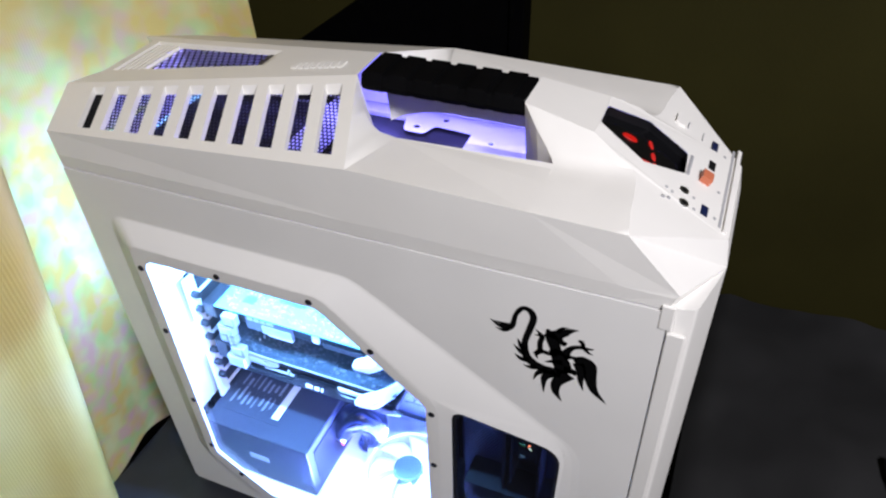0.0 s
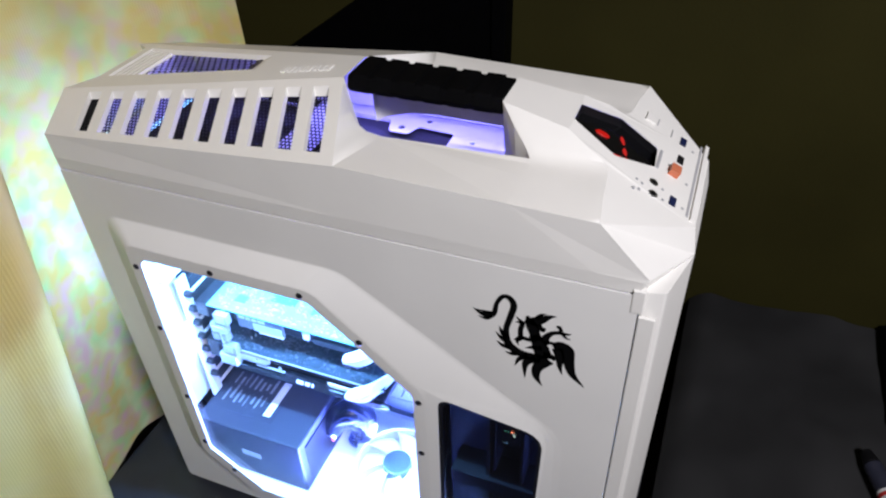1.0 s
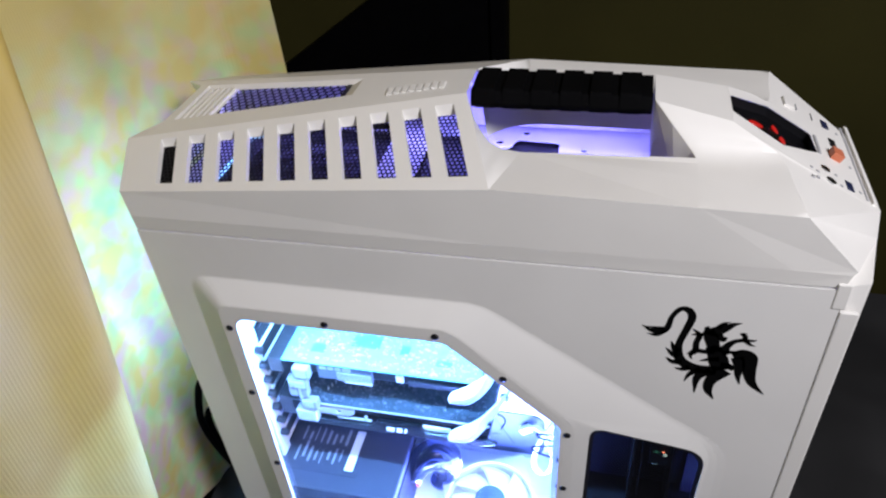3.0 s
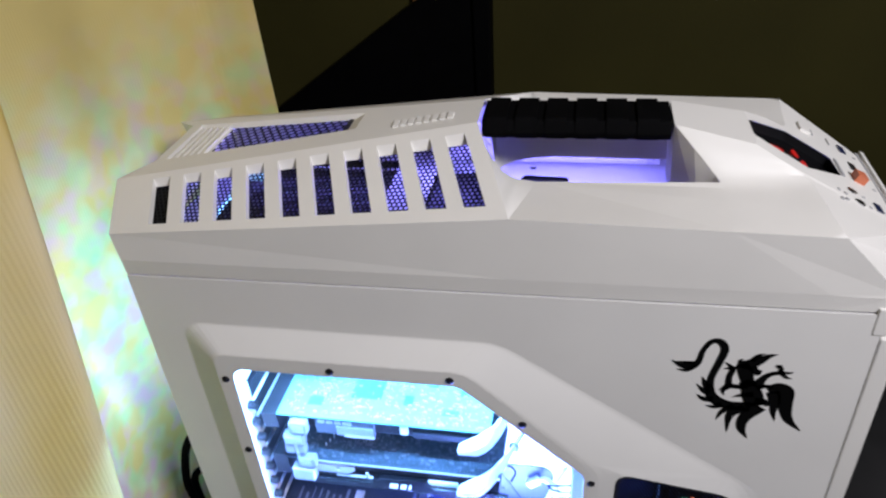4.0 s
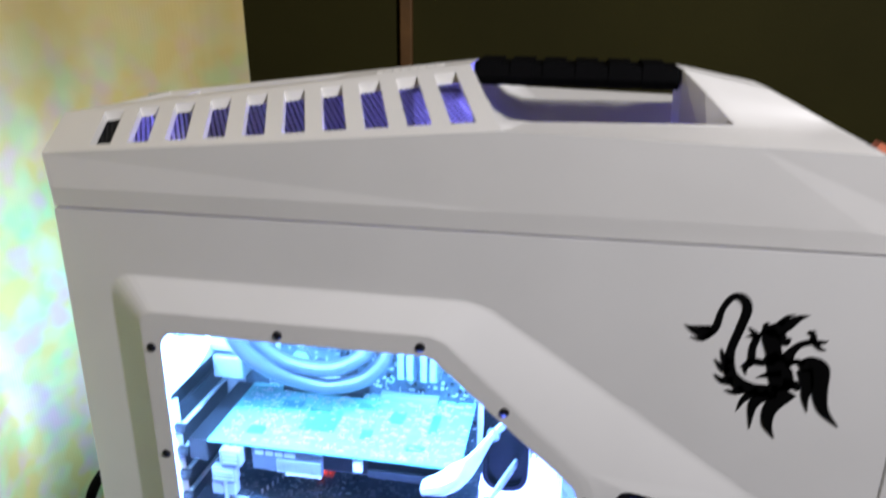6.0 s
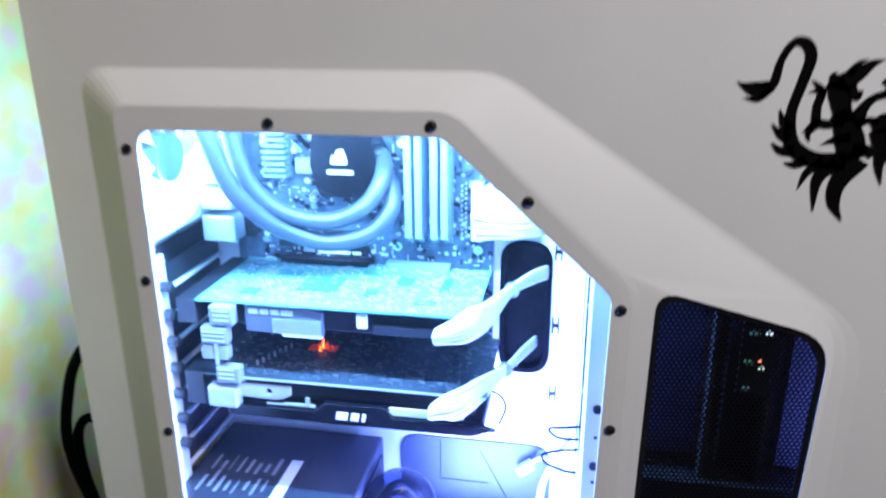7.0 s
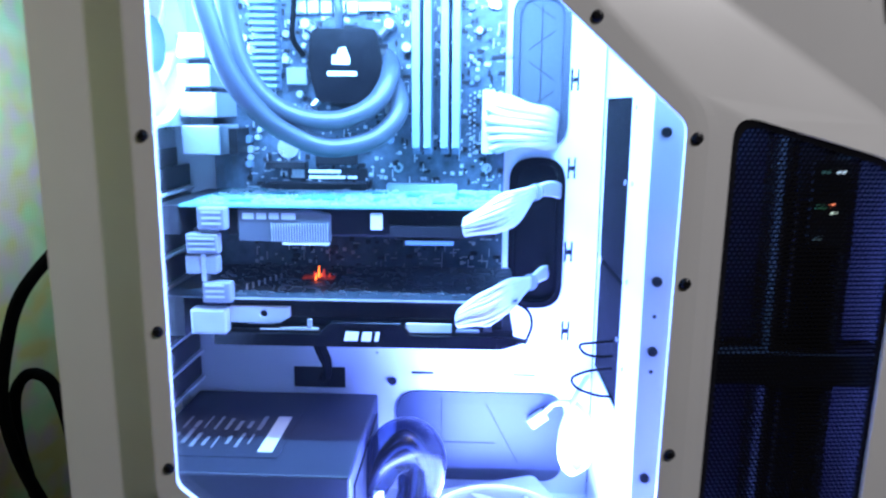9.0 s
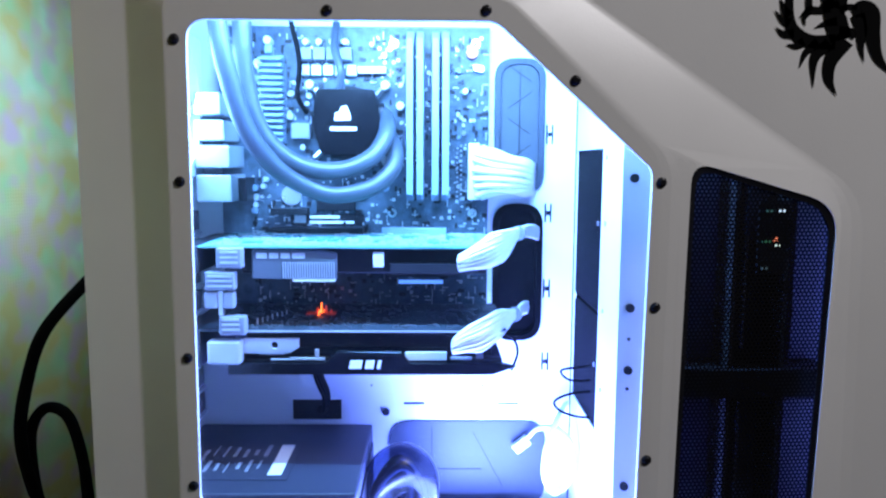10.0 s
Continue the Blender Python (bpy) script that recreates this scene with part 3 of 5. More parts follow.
def top_cover():
    cover = thing("top_cover", "", "")
    cover.parent = CASE
    bm = bmesh.new()

    def poly(*pts):
        return bm.faces.new([bm.verts.new(p) for p in pts])

    def both(*pts):
        poly(*pts)
        poly(*[mir(p) for p in pts][::-1])

    def P(u, v):
        return lerp(lerp(CA, CB, u), lerp(TA, TB, u), v)

    def N(p, d):
        return (p[0] + 0.1 * d, p[1] + 0.42 * d, p[2] - 0.9 * d)
    # slotted slope on the near side: margins, bars between the slots, slot walls
    pitch, w, first = 0.0888, 0.050, 0.110
    lo, hi = 0.13, 0.90
    us = [(first + k * pitch, first + k * pitch + w) for k in range(10)]
    cuts = sorted([0.0] + [u for ab in us for u in ab] + [1.0])
    for a, b in zip(cuts, cuts[1:]):
        poly(P(a, 0), P(b, 0), P(b, lo), P(a, lo))
        poly(P(a, hi), P(b, hi), P(b, 1), P(a, 1))
        if (a, b) not in us:
            poly(P(a, lo), P(b, lo), P(b, hi), P(a, hi))
    for a, b in us:
        ring = [P(a, lo), P(b, lo), P(b, hi), P(a, hi)]
        low = [N(p, 0.0055) for p in (P(a, lo + 0.015), P(b, lo + 0.015), P(b, hi - 0.08), P(a, hi - 0.08))]
        for k in range(4):
            poly(ring[k], ring[(k + 1) % 4], low[(k + 1) % 4], low[k])
    poly(mir(CA), mir(TA), mir(TB), mir(CB))
    # rear end and side walls
    both(SA, CA, TA, (-0.030, 0.072, 0.535), (-0.030, 0.072, 0.505))
    poly((-0.030, 0.072, 0.505), (-0.030, 0.072, 0.535), mir((-0.030, 0.072, 0.535)), mir((-0.030, 0.072, 0.505)))
    mid = [(-0.0218, 0.0140, 0.5195), (0.295, 0.0140, 0.5205), (0.514, 0.0142, 0.5212), (0.5535, 0.0150, 0.5200)]
    low = [(-0.0215, 0.0150, 0.5055), (0.295, 0.0150, 0.5068), (0.514, 0.0150, 0.5080), (0.5500, 0.0150, 0.5085)]
    for k in range(3):
        both(low[k], low[k + 1], mid[k + 1], mid[k])
    both(mid[0], mid[1], CB, CA)
    both(mid[1], mid[2], mid[3], CD, CC, (0.443, 0.01484, 0.56862), CB)
    # ledge, walls of the hand opening, and the hump that rises smoothly to the front deck
    B0 = (0.443, 0.01484, 0.56862)

    def rise(u, n=9):
        pts = smooth_path([lerp(B0, CC, u), lerp((0.443, 0.052, 0.5703), (0.510, 0.045, 0.5690), u), lerp(HC, PA, u), lerp((0.424, 0.094, 0.590), (0.488, 0.091, 0.5815), u), lerp(PC, PB, u)], 4)
        return [tuple(p) for p in pts]
    cols = [rise(k / 6) for k in range(7)]
    both(CB, *cols[0][:9], OL)
    left = [lerp(TB, OL, t) for t in (0, 0.15, 0.3, 0.5, 0.7, 0.85, 1)]
    bow = [0, -0.004, -0.008, -0.011, -0.012, -0.009, 0]
    left = [(p[0] + b, p[1] + b * 0.2, p[2] + 0.5 * b) for p, b in zip(left, bow)]
    for s in (lambda q: q, mir):
        for a, b in zip(cols, cols[1:]):
            for k in range(len(a) - 1):
                poly(s(a[k]), s(b[k]), s(b[k + 1]), s(a[k + 1])).smooth = True
        for a, b in zip(left, left[1:]):
            poly(s(a), s(b), s((b[0] + 0.008, b[1] + 0.008, 0.540)), s((a[0] + 0.008, a[1] + 0.008, 0.540))).smooth = True
        rim_line = [lerp(TB, CB, t) for t in (0, 0.15, 0.3, 0.5, 0.7, 0.85, 1)]
        for a, b, c, d in zip(left, left[1:], rim_line, rim_line[1:]):
            (poly(s(c), s(d), s(b)) if a == c else poly(s(c), s(d), s(b), s(a))).smooth = True
        poly(s(OL), s(HC), s((HC[0] - 0.012, HC[1] + 0.008, 0.540)), s((OL[0] + 0.008, OL[1] + 0.008, 0.540)))
        edge = [p for p in cols[0] if p[1] >= HC[1] - 0.0001]
        poly(*[s(p) for p in edge], s((0.412, 0.112, 0.540)), s((0.431, 0.086, 0.540)))
        poly(s(CC), s(CD), s(FL), s(FN))
        poly(s(CD), s(mid[3]), s(low[3]), s((0.584, 0.076, 0.5088)), s(FL))
        poly(*[s(p) for p in cols[-1]], s(FN))
    poly(PC, PB, mir(PB), mir(PC))
    poly(PC, mir(PC), (0.412, 2 * YM - 0.112, 0.540), (0.412, 0.112, 0.540))
    # sloped front deck with a recess for the display
    lcd = rounded([(0.4690, 0.1170), (0.4690, 0.1440), (0.5018, 0.1600), (0.5365, 0.1505), (0.5384, 0.1220), (0.5078, 0.1035)], 0.003, 2)
    zf = lambda x: 0.592 - 0.5165 * (x - 0.468)
    o, e0 = loop_edges(bm, [PB, FN, mir(FN), mir(PB)])
    i, e1 = loop_edges(bm, [(x, y, zf(x)) for x, y in lcd])
    fill(bm, e0, e1)
    poly(FN, FL, mir(FL), mir(FN))
    # top rear deck, stepping down to the vent; its rear edge runs askew
    drop, rn, rf, lip = 0.0045, 0.030, 0.014, 0.003
    near = [lerp(TA, TB, u) for u in (0.0, 0.10, 0.62, 0.655, 1.0)]
    far = [mir(p) for p in near]
    inset = lambda p, d, dz: (p[0], p[1] + d, p[2] - dz)
    for k, (da, db) in enumerate(((drop, drop), (drop, drop), (drop, 0.0), (0.0, 0.0))):
        a, b, c, d = near[k], near[k + 1], far[k + 1], far[k]
        a1, b1, c1, d1 = inset(a, rn, da), inset(b, rn, db), inset(c, -rf, db), inset(d, -rf, da)
        a0, b0, c0, d0 = inset(a, rn - lip, 0), inset(b, rn - lip, 0), inset(c, lip - rf, 0), inset(d, lip - rf, 0)
        if k == 0:
            a0, d0 = (-0.024, b0[1] - 0.001, b0[2] - 0.001), (-0.024, c0[1], c0[2] - 0.001)
        poly(a, b, b0, a0)
        poly(d, c, c0, d0)
        if k == 3:
            poly(a0, b0, c0, d0)
            continue
        if k:
            poly(a0, b0, b1, a1) if db else poly(a0, b0, a1)
            poly(d0, c0, c1, d1) if db else poly(d0, c0, d1)
        if k == 2:
            poly(a1, b0, c0, d1)
    # flat strip at the rear, with the step down to the louvres
    b0, c0 = inset(near[1], rn - lip, 0), inset(far[1], lip - rf, 0)
    a0, d0 = (-0.024, b0[1] - 0.001, b0[2] - 0.001), (-0.024, c0[1], c0[2] - 0.001)
    af, df = (-0.024, a0[1], 0.535), (-0.024, d0[1], 0.535)
    nf, ff = (-0.030, 0.072, 0.535), (-0.030, 2 * YM - 0.072, 0.535)
    poly(a0, b0, c0, d0)
    poly(b0, inset(near[1], rn, drop), inset(far[1], -rf, drop), c0)
    poly(a0, d0, df, af)
    poly(near[0], a0, af, nf)
    poly(far[0], d0, df, ff)
    poly(nf, af, df, ff)
    bmesh.ops.remove_doubles(bm, verts=bm.verts, dist=0.0003)
    body = part("cover_shell", bm, WHITE, cover, "white moulded top with slots and a hand opening", bevel=0.0030, seg=3)
    # louvres and mesh in the rear deck
    def D(s, v, dz=0.0):
        a = lerp(TA, TB, s)
        b = mir(a)
        return (a[0], (a[1] + rn) * (1 - v) + (b[1] - rf) * v, a[2] - drop + dz)

    def slab(name, quad, depth, mat, label=""):
        bm = bmesh.new()
        vs = [bm.verts.new(q) for q in quad]
        ws = [bm.verts.new((q[0], q[1], q[2] - depth)) for q in quad]
        bm.faces.new(vs)
        bm.faces.new(ws[::-1])
        bridge(bm, vs, ws)
        return part(name, bm, mat, cover, label)
    slab("louvre_base", [D(0.098, -0.02, -0.0004), D(0.216, -0.02, -0.0004), D(0.216, 1.02, -0.0004), D(0.098, 1.02, -0.0004)], 0.003, WHITE)
    for k in range(5):
        a = 0.106 + 0.0215 * k
        slab("louvre", [D(a, 0, 0.0026), D(a + 0.011, 0, 0.0026), D(a + 0.011, 1, 0.0026), D(a, 1, 0.0026)], 0.003, WHITE)
    slab("vent_sill", [D(0.606, -0.03, 0.0006), D(0.621, -0.03, 0.0006), D(0.621, 1.03, 0.0006), D(0.606, 1.03, 0.0006)], 0.004, BLACK)
    bm = bmesh.new()
    bm.faces.new([bm.verts.new(q) for q in (D(0.216, 0), D(0.62, 0), D(0.62, 1), D(0.216, 1))])
    part("top_vent", bm, VENTDECK, cover, "black perforated top vent")
    # black sheet added so that the rear slot reads dark
    slab("slot_darkener", [N(P(u, v), 0.0075) for u, v in ((0.03, 0.05), (0.175, 0.05), (0.175, 0.97), (0.03, 0.97))], 0.001, RUBBER, "black sheet added under the rear slot to darken it")
    bm = bmesh.new()
    bm.faces.new([bm.verts.new(N(P(u, v), 0.0065)) for u, v in ((0.02, 0.05), (0.99, 0.05), (0.99, 0.97), (0.02, 0.97))])
    part("slot_mesh", bm, VENTTOP, cover, "black perforated sheet under the slots")
    # raised lettering, as plain bars
    for k in range(8):
        u = 0.765 + 0.021 * k
        p, q = lerp(TA, TB, u), lerp(TA, TB, u + 0.014)
        bm = boxes((p[0], q[0], p[1] + 0.016, p[1] + 0.027, p[2] - 0.0006, p[2] + 0.0018))
        part("raised_mark", bm, WHITE, cover)
    return cover


cover = top_cover()


def handle():
    grip = thing("handle", "black ribbed rubber carrying handle", "")
    grip.parent = CASE
    x0, x1 = 0.2635, 0.4085
    prof = rounded([(0.1065, 0.5945), (0.110, 0.604), (0.150, 0.604), (0.1535, 0.5945), (0.150, 0.5885), (0.110, 0.5885)], 0.003, 3)
    bm = plate(prof, [], x0 + 0.001, x1, "yz")
    part("core", bm, RUBBER, grip)
    n = 6
    for k in range(n):
        a = x0 + 0.004 + (x1 - x0 - 0.006) * k / n
        b = a + (x1 - x0) / n - 0.008
        big = [(YM + (y - YM) * 1.03, 0.5955 + (z - 0.5955) * (1.24 if z > 0.6 else 1.04)) for y, z in prof]
        part("grip_rib", plate(big, [], a, b, "yz"), RUBBER, grip, bevel=0.0012)


handle()


def front():
    plan = rounded([(0.552, 0.017), (0.570, 0.022), (0.584, 0.076), (0.584, 2 * YM - 0.076), (0.570, 2 * YM - 0.022), (0.552, 2 * YM - 0.017)], 0.004, 3)
    part("front_bezel", plate(plan, [], -0.018, 0.5085, "xy"), WHITE, CASE, "white front bezel", bevel=0.002)
    part("bezel_strip", boxes((0.5525, 0.566, 0.0135, 0.0172, -0.015, 0.486)), WHITE, CASE, bevel=0.001)
    part("corner_cap", boxes((0.5455, 0.5555, 0.0133, 0.0190, 0.489, 0.5125)), WHITE, CASE, bevel=0.001)


front()


def shell():
    part("far_panel", boxes((-0.0215, 0.5515, 2 * YM - 0.018, 2 * YM - 0.014, -0.018, 0.505)), PAINT, CASE)
    part("bottom_plate", boxes((-0.0215, 0.5515, 0.016, 2 * YM - 0.0185, -0.020, -0.014)), INNER, CASE)
    holes = [circle(0.105, 0.378, 0.054, 28), rect(0.165, 0.205, 0.29, 0.44)]
    rear = plate(rect(0.0145, 2 * YM - 0.0185, -0.0135, 0.504), holes + [rect(0.05, 0.19, 0.0, 0.08)], -0.0205, -0.0185, "yz")
    part("rear_plate", rear, INNER, CASE)
    part("rear_lip", boxes((-0.0215, -0.0165, 0.0145, 0.0235, -0.012, 0.503)), PAINT, CASE)
    # chassis top under the cover, with an opening and screw holes
    hs = [rounded([(0.205, 0.034), (0.335, 0.034), (0.331, 0.198), (0.290, 0.201), (0.284, 0.184), (0.262, 0.184), (0.256, 0.206), (0.205, 0.208)], 0.005, 3), circle(0.273, 0.194, 0.004, 10), circle(0.297, 0.2135, 0.0035, 10), circle(0.355, 0.186, 0.003, 10), rect(0.012, 0.165, 0.032, 0.222)]
    part("chassis_top", plate(rect(-0.018, 0.5485, 0.025, 2 * YM - 0.0185), hs, 0.5065, 0.508, "xy"), INNER, CASE)
    bm = tube([(0.234, 0.221, 0.562), (0.245, 0.221, 0.546), (0.257, 0.220, 0.531), (0.269, 0.220, 0.5215), (0.285, 0.220, 0.517), (0.409, 0.219, 0.518)], 0.0034, 10)
    part("cover_rib", bm, WHITE, CASE, smooth=True)
    part("far_inner_wall", boxes((0.195, 0.415, 0.224, 0.228, 0.509, 0.566)), WHITE, CASE)
    for x in (0.03, 0.50):
        for y in (0.04, 0.21):
            part("foot", rod((x, y, -0.035), (x, y, -0.0203), 0.016, 0.018, 20), RUBBER, CASE)


shell()


def front_deck():
    zf = lambda x: 0.592 - 0.5165 * (x - 0.468)
    lcd = rounded([(0.4690, 0.1170), (0.4690, 0.1440), (0.5018, 0.1600), (0.5365, 0.1505), (0.5384, 0.1220), (0.5078, 0.1035)], 0.003, 2)
    bm = bmesh.new()
    v, e = loop_edges(bm, [(x, y, zf(x) - 0.0085) for x, y in lcd])
    fill(bm, e)
    scr = part("display", bm, GLOSS, CASE, "black display with red lit readout")
    bm = bmesh.new()
    bridge(bm, loop_edges(bm, [(x, y, zf(x) - 0.0006) for x, y in lcd])[0], loop_edges(bm, [(x, y, zf(x) - 0.0095) for x, y in lcd])[0])
    part("display_well", bm, BLACK, scr)
    red = glow("red_readout", (1.0, 0.012, 0.006), 0.45)

    def deck_box(name, x, y, sx, sy, h, mat, parent=CASE, label="", dz=0.0):
        bm = boxes((-sx / 2, sx / 2, -sy / 2, sy / 2, -0.001, h))
        ob = part(name, bm, mat, parent, label)
        ob.matrix_basis = pose(x, y, zf(x) + dz, 0, math.degrees(math.atan(0.5165)), 0)
        return ob
    for x, y, sx, sy, rz in ((0.491, 0.1340, 0.014, 0.0080, 12), (0.5075, 0.1410, 0.010, 0.0030, -60), (0.5120, 0.1275, 0.009, 0.0034, -65), (0.5065, 0.1155, 0.013, 0.0036, 25), (0.5150, 0.1190, 0.005, 0.0035, 0), (0.4995, 0.1130, 0.006, 0.0022, 30)):
        bm = bmesh.new()
        bmesh.ops.create_cone(bm, cap_ends=True, segments=14, radius1=0.5, radius2=0.45, depth=1, matrix=Matrix.Diagonal((sx, sy, 0.0010, 1)))
        ob = part("readout", bm, red, scr, "red lit readout")
        ob.matrix_basis = pose(x, y, zf(x) - 0.0079, 0, math.degrees(math.atan(0.5165)), rz)
    blue = shader("navy_port", (0.008, 0.014, 0.06), 0.3)
    for x, y, m in ((0.5553, 0.185, blue), (0.5566, 0.155, BLACK), (0.5585, 0.092, blue)):
        deck_box("usb_port", x, y, 0.006, 0.012, 0.0006, m)
    deck_box("port_plug", 0.5533, 0.130, 0.009, 0.011, 0.006, shader("orange_plug", (0.55, 0.16, 0.08), 0.5), label="orange plug in a port")
    for x, y in ((0.541, 0.101), (0.543, 0.086)):
        bm = rod((0, 0, -0.001), (0, 0, 0.0004), 0.0042, n=16)
        j = part("audio_jack", bm, STEEL, CASE)
        j.matrix_basis = pose(x, y, zf(x), 0, 27, 0)
        bm = rod((0, 0, 0), (0, 0, 0.0007), 0.0022, n=12)
        h = part("jack_hole", bm, BLACK, j)
    for x, y in ((0.5283, 0.0915), (0.5278, 0.0785), (0.533, 0.090), (0.532, 0.081), (0.549, 0.099), (0.551, 0.086), (0.5650, 0.179), (0.5660, 0.126), (0.567, 0.091)):
        deck_box("printed_mark", x, y, 0.0022, 0.0026, 0.0003, GREYMARK)
    deck_box("button", 0.5244, 0.1915, 0.010, 0.014, 0.0012, WHITE)
    deck_box("printed_mark", 0.5310, 0.1915, 0.0007, 0.010, 0.0004, GREYMARK)
    deck_box("printed_mark", 0.5443, 0.1877, 0.0006, 0.012, 0.0004, GREYMARK)
    deck_box("deck_lip", 0.5755, 0.1400, 0.0035, 0.118, 0.0022, WHITE)
    deck_box("deck_groove", 0.5715, 0.1400, 0.0022, 0.112, 0.0003, GREYMARK)
    deck_box("display_edge", 0.5400, 0.1363, 0.0025, 0.028, 0.0010, GREYMARK)


front_deck()


# ---- inside the case ----
rnd = random.Random(4)


def grommet_insert(name, x0, x1, z0, z1):
    """Grey rubber flap with embossed lines, set in a tray opening."""
    t = part(name, plate(rounded(rect(x0 - 0.002, x1 + 0.002, z0 - 0.002, z1 + 0.002), 0.019, 6), [rounded(rect(x0 + 0.004, x1 - 0.004, z0 + 0.004, z1 - 0.004), 0.015, 6)], 0.2035, 0.2095), FLAPRIM, CASE, "grey rubber cable grommet", bevel=0.001)
    part("flap", plate(rounded(rect(x0 + 0.0035, x1 - 0.0035, z0 + 0.0035, z1 - 0.0035), 0.015, 6), [], 0.2065, 0.2085), FLAP, t)
    xm = (x0 + x1) / 2
    for k in range(5):
        z = z0 + 0.012 + (z1 - z0 - 0.024) * k / 4
        bm = boxes((-0.0004, 0.0004, 0.2060, 0.2066, -0.013, 0.013))
        o = part("flap_line", bm, BLACK, t)
        o.matrix_basis = pose(xm, 0, z, 0, 55 if k % 2 else -55, 0)
    bm = boxes((xm - 0.0004, xm + 0.0004, 0.2060, 0.2066, z0 + 0.008, z1 - 0.008))
    part("flap_line", bm, BLACK, t)


FLAPRIM = shader("slate_rubber_rim", (0.028, 0.036, 0.05), 0.5, vary=0.1)
FLAP = shader("grey_rubber_flap", (0.05, 0.06, 0.075), 0.55, vary=0.1)


def tray():
    g = [rounded(rect(0.272, 0.315, 0.305, 0.425), 0.02, 6), rounded(rect(0.272, 0.315, 0.165, 0.292), 0.02, 6), rounded(rect(0.174, 0.322, 0.0, 0.081), 0.02, 6), rect(0.079, 0.126, 0.084, 0.104)]
    for z in (0.358, 0.285, 0.213, 0.142):
        g += [rect(0.3185, 0.3203, z - 0.009, z + 0.009), rect(0.3237, 0.3255, z - 0.009, z + 0.009)]
    g += [rect(0.186, 0.206, 0.099, 0.1015), rect(0.277, 0.297, 0.099, 0.101), circle(0.169, 0.092, 0.0035, 12), circle(0.155, 0.118, 0.0012, 8), circle(0.262, 0.118, 0.0012, 8)]
    part("motherboard_tray", plate(rect(-0.018, 0.3465, -0.0138, 0.506), g, 0.2072, 0.2085), INNER, CASE, "white motherboard tray with cable openings")
    part("tray_back", boxes((-0.018, 0.5485, 0.2285, 0.2305, -0.0138, 0.506)), DARKSTEEL, CASE)
    for z in (0.358, 0.285, 0.213, 0.142):
        part("tie_bridge", boxes((0.3203, 0.3237, 0.2064, 0.2071, z - 0.002, z + 0.002)), BLACK, CASE)
    grommet_insert("grommet", 0.272, 0.315, 0.305, 0.425)
    part("grommet_flap", plate(rounded(rect(0.2762, 0.3108, 0.1692, 0.2878), 0.016, 6), [], 0.2088, 0.2094), RUBBER, CASE, "black rubber flap behind the cables")
    part("grommet_ring", plate(rounded(rect(0.270, 0.317, 0.163, 0.294), 0.021, 6), [rounded(rect(0.276, 0.311, 0.169, 0.288), 0.016, 6)], 0.2035, 0.2095), RUBBER, CASE, "black rubber ring round a cable opening", bevel=0.001)
    part("power_cutout_cover", plate(rounded(rect(0.172, 0.324, -0.002, 0.083), 0.021, 6), [], 0.2055, 0.2071), FLAP, CASE, "grey rubber sheet with slits")
    part("cutout_slit", boxes((0.213, 0.2138, 0.2048, 0.2054, 0.035, 0.078), (0.213, 0.262, 0.2048, 0.2054, 0.0345, 0.0353)), BLACK, CASE)
    o = part("cutout_slit", boxes((-0.0004, 0.0004, 0.2048, 0.2054, -0.032, 0.032)), BLACK, CASE)
    o.matrix_basis = pose(0.268, 0, 0.045, 0, -28, 0)
    part("tray_screw", rod((0.169, 0.2071, 0.092), (0.169, 0.205, 0.092), 0.0036, n=14), BLACK, CASE)
    # wall of the drive bays, with the bay opening
    hs = [[(0.103, 0.112), (0.2045, 0.112), (0.2045, 0.2035), (0.1990, 0.206), (0.1990, 0.210), (0.2045, 0.2125), (0.2045, 0.343), (0.100, 0.343)]]
    part("bay_wall", plate(rect(0.0400, 0.2065, -0.0138, 0.506), hs, 0.3475, 0.3490, "yz"), INNER, CASE, "white wall of the drive bays")
    part("bay_flange", boxes((0.3475, 0.3700, 0.0385, 0.0399, -0.0138, 0.503)), INNER, CASE)
    for z in (0.321, 0.228, 0.182, 0.094):
        part("flange_screw", rod((0.3555, 0.0384, z), (0.3555, 0.0362, z), 0.0032, n=12), BLACK, CASE)
    for z in (0.205, 0.168):
        part("flange_hole", rod((0.3555, 0.0384, z), (0.3555, 0.0380, z), 0.0013, n=10), BLACK, CASE)
    for z in (0.336, 0.285, 0.216, 0.152):
        part("wall_rivet", rod((0.3474, 0.085, z), (0.3462, 0.085, z), 0.0018, n=10), STEEL, CASE)
    # rear slot frame with covers and thumbscrews
    for k in range(8):
        z = 0.093 + 0.0247 * k
        part("slot_cover", boxes((-0.008, -0.004, 0.104, 0.204, z + 0.0025, z + 0.0205)), DARKSTEEL, CASE, "black slot cover at the rear", bevel=0.0008)
        part("slot_rib", boxes((-0.009, -0.002, 0.098, 0.206, z - 0.0012, z + 0.0012)), INNER, CASE)
        if k:
            bm = rod((0.0, 0.094, z + 0.008), (0.008, 0.094, z + 0.008), 0.0048, n=14)
            rod((0.008, 0.094, z + 0.008), (0.0098, 0.094, z + 0.008), 0.0036, n=14, bm=bm)
            part("thumbscrew", bm, DARKSTEEL, CASE)
    part("slot_frame", boxes((-0.004, 0.000, 0.085, 0.1035, 0.085, 0.30)), INNER, CASE, bevel=0.0008)
    part("rear_strip", boxes((-0.0183, -0.0150, 0.104, 0.205, 0.085, 0.30)), DARKSTEEL, CASE)
    part("port_shield", boxes((-0.0184, -0.0164, 0.158, 0.2068, 0.285, 0.448)), STEEL, CASE, "bare metal port shield")


tray()


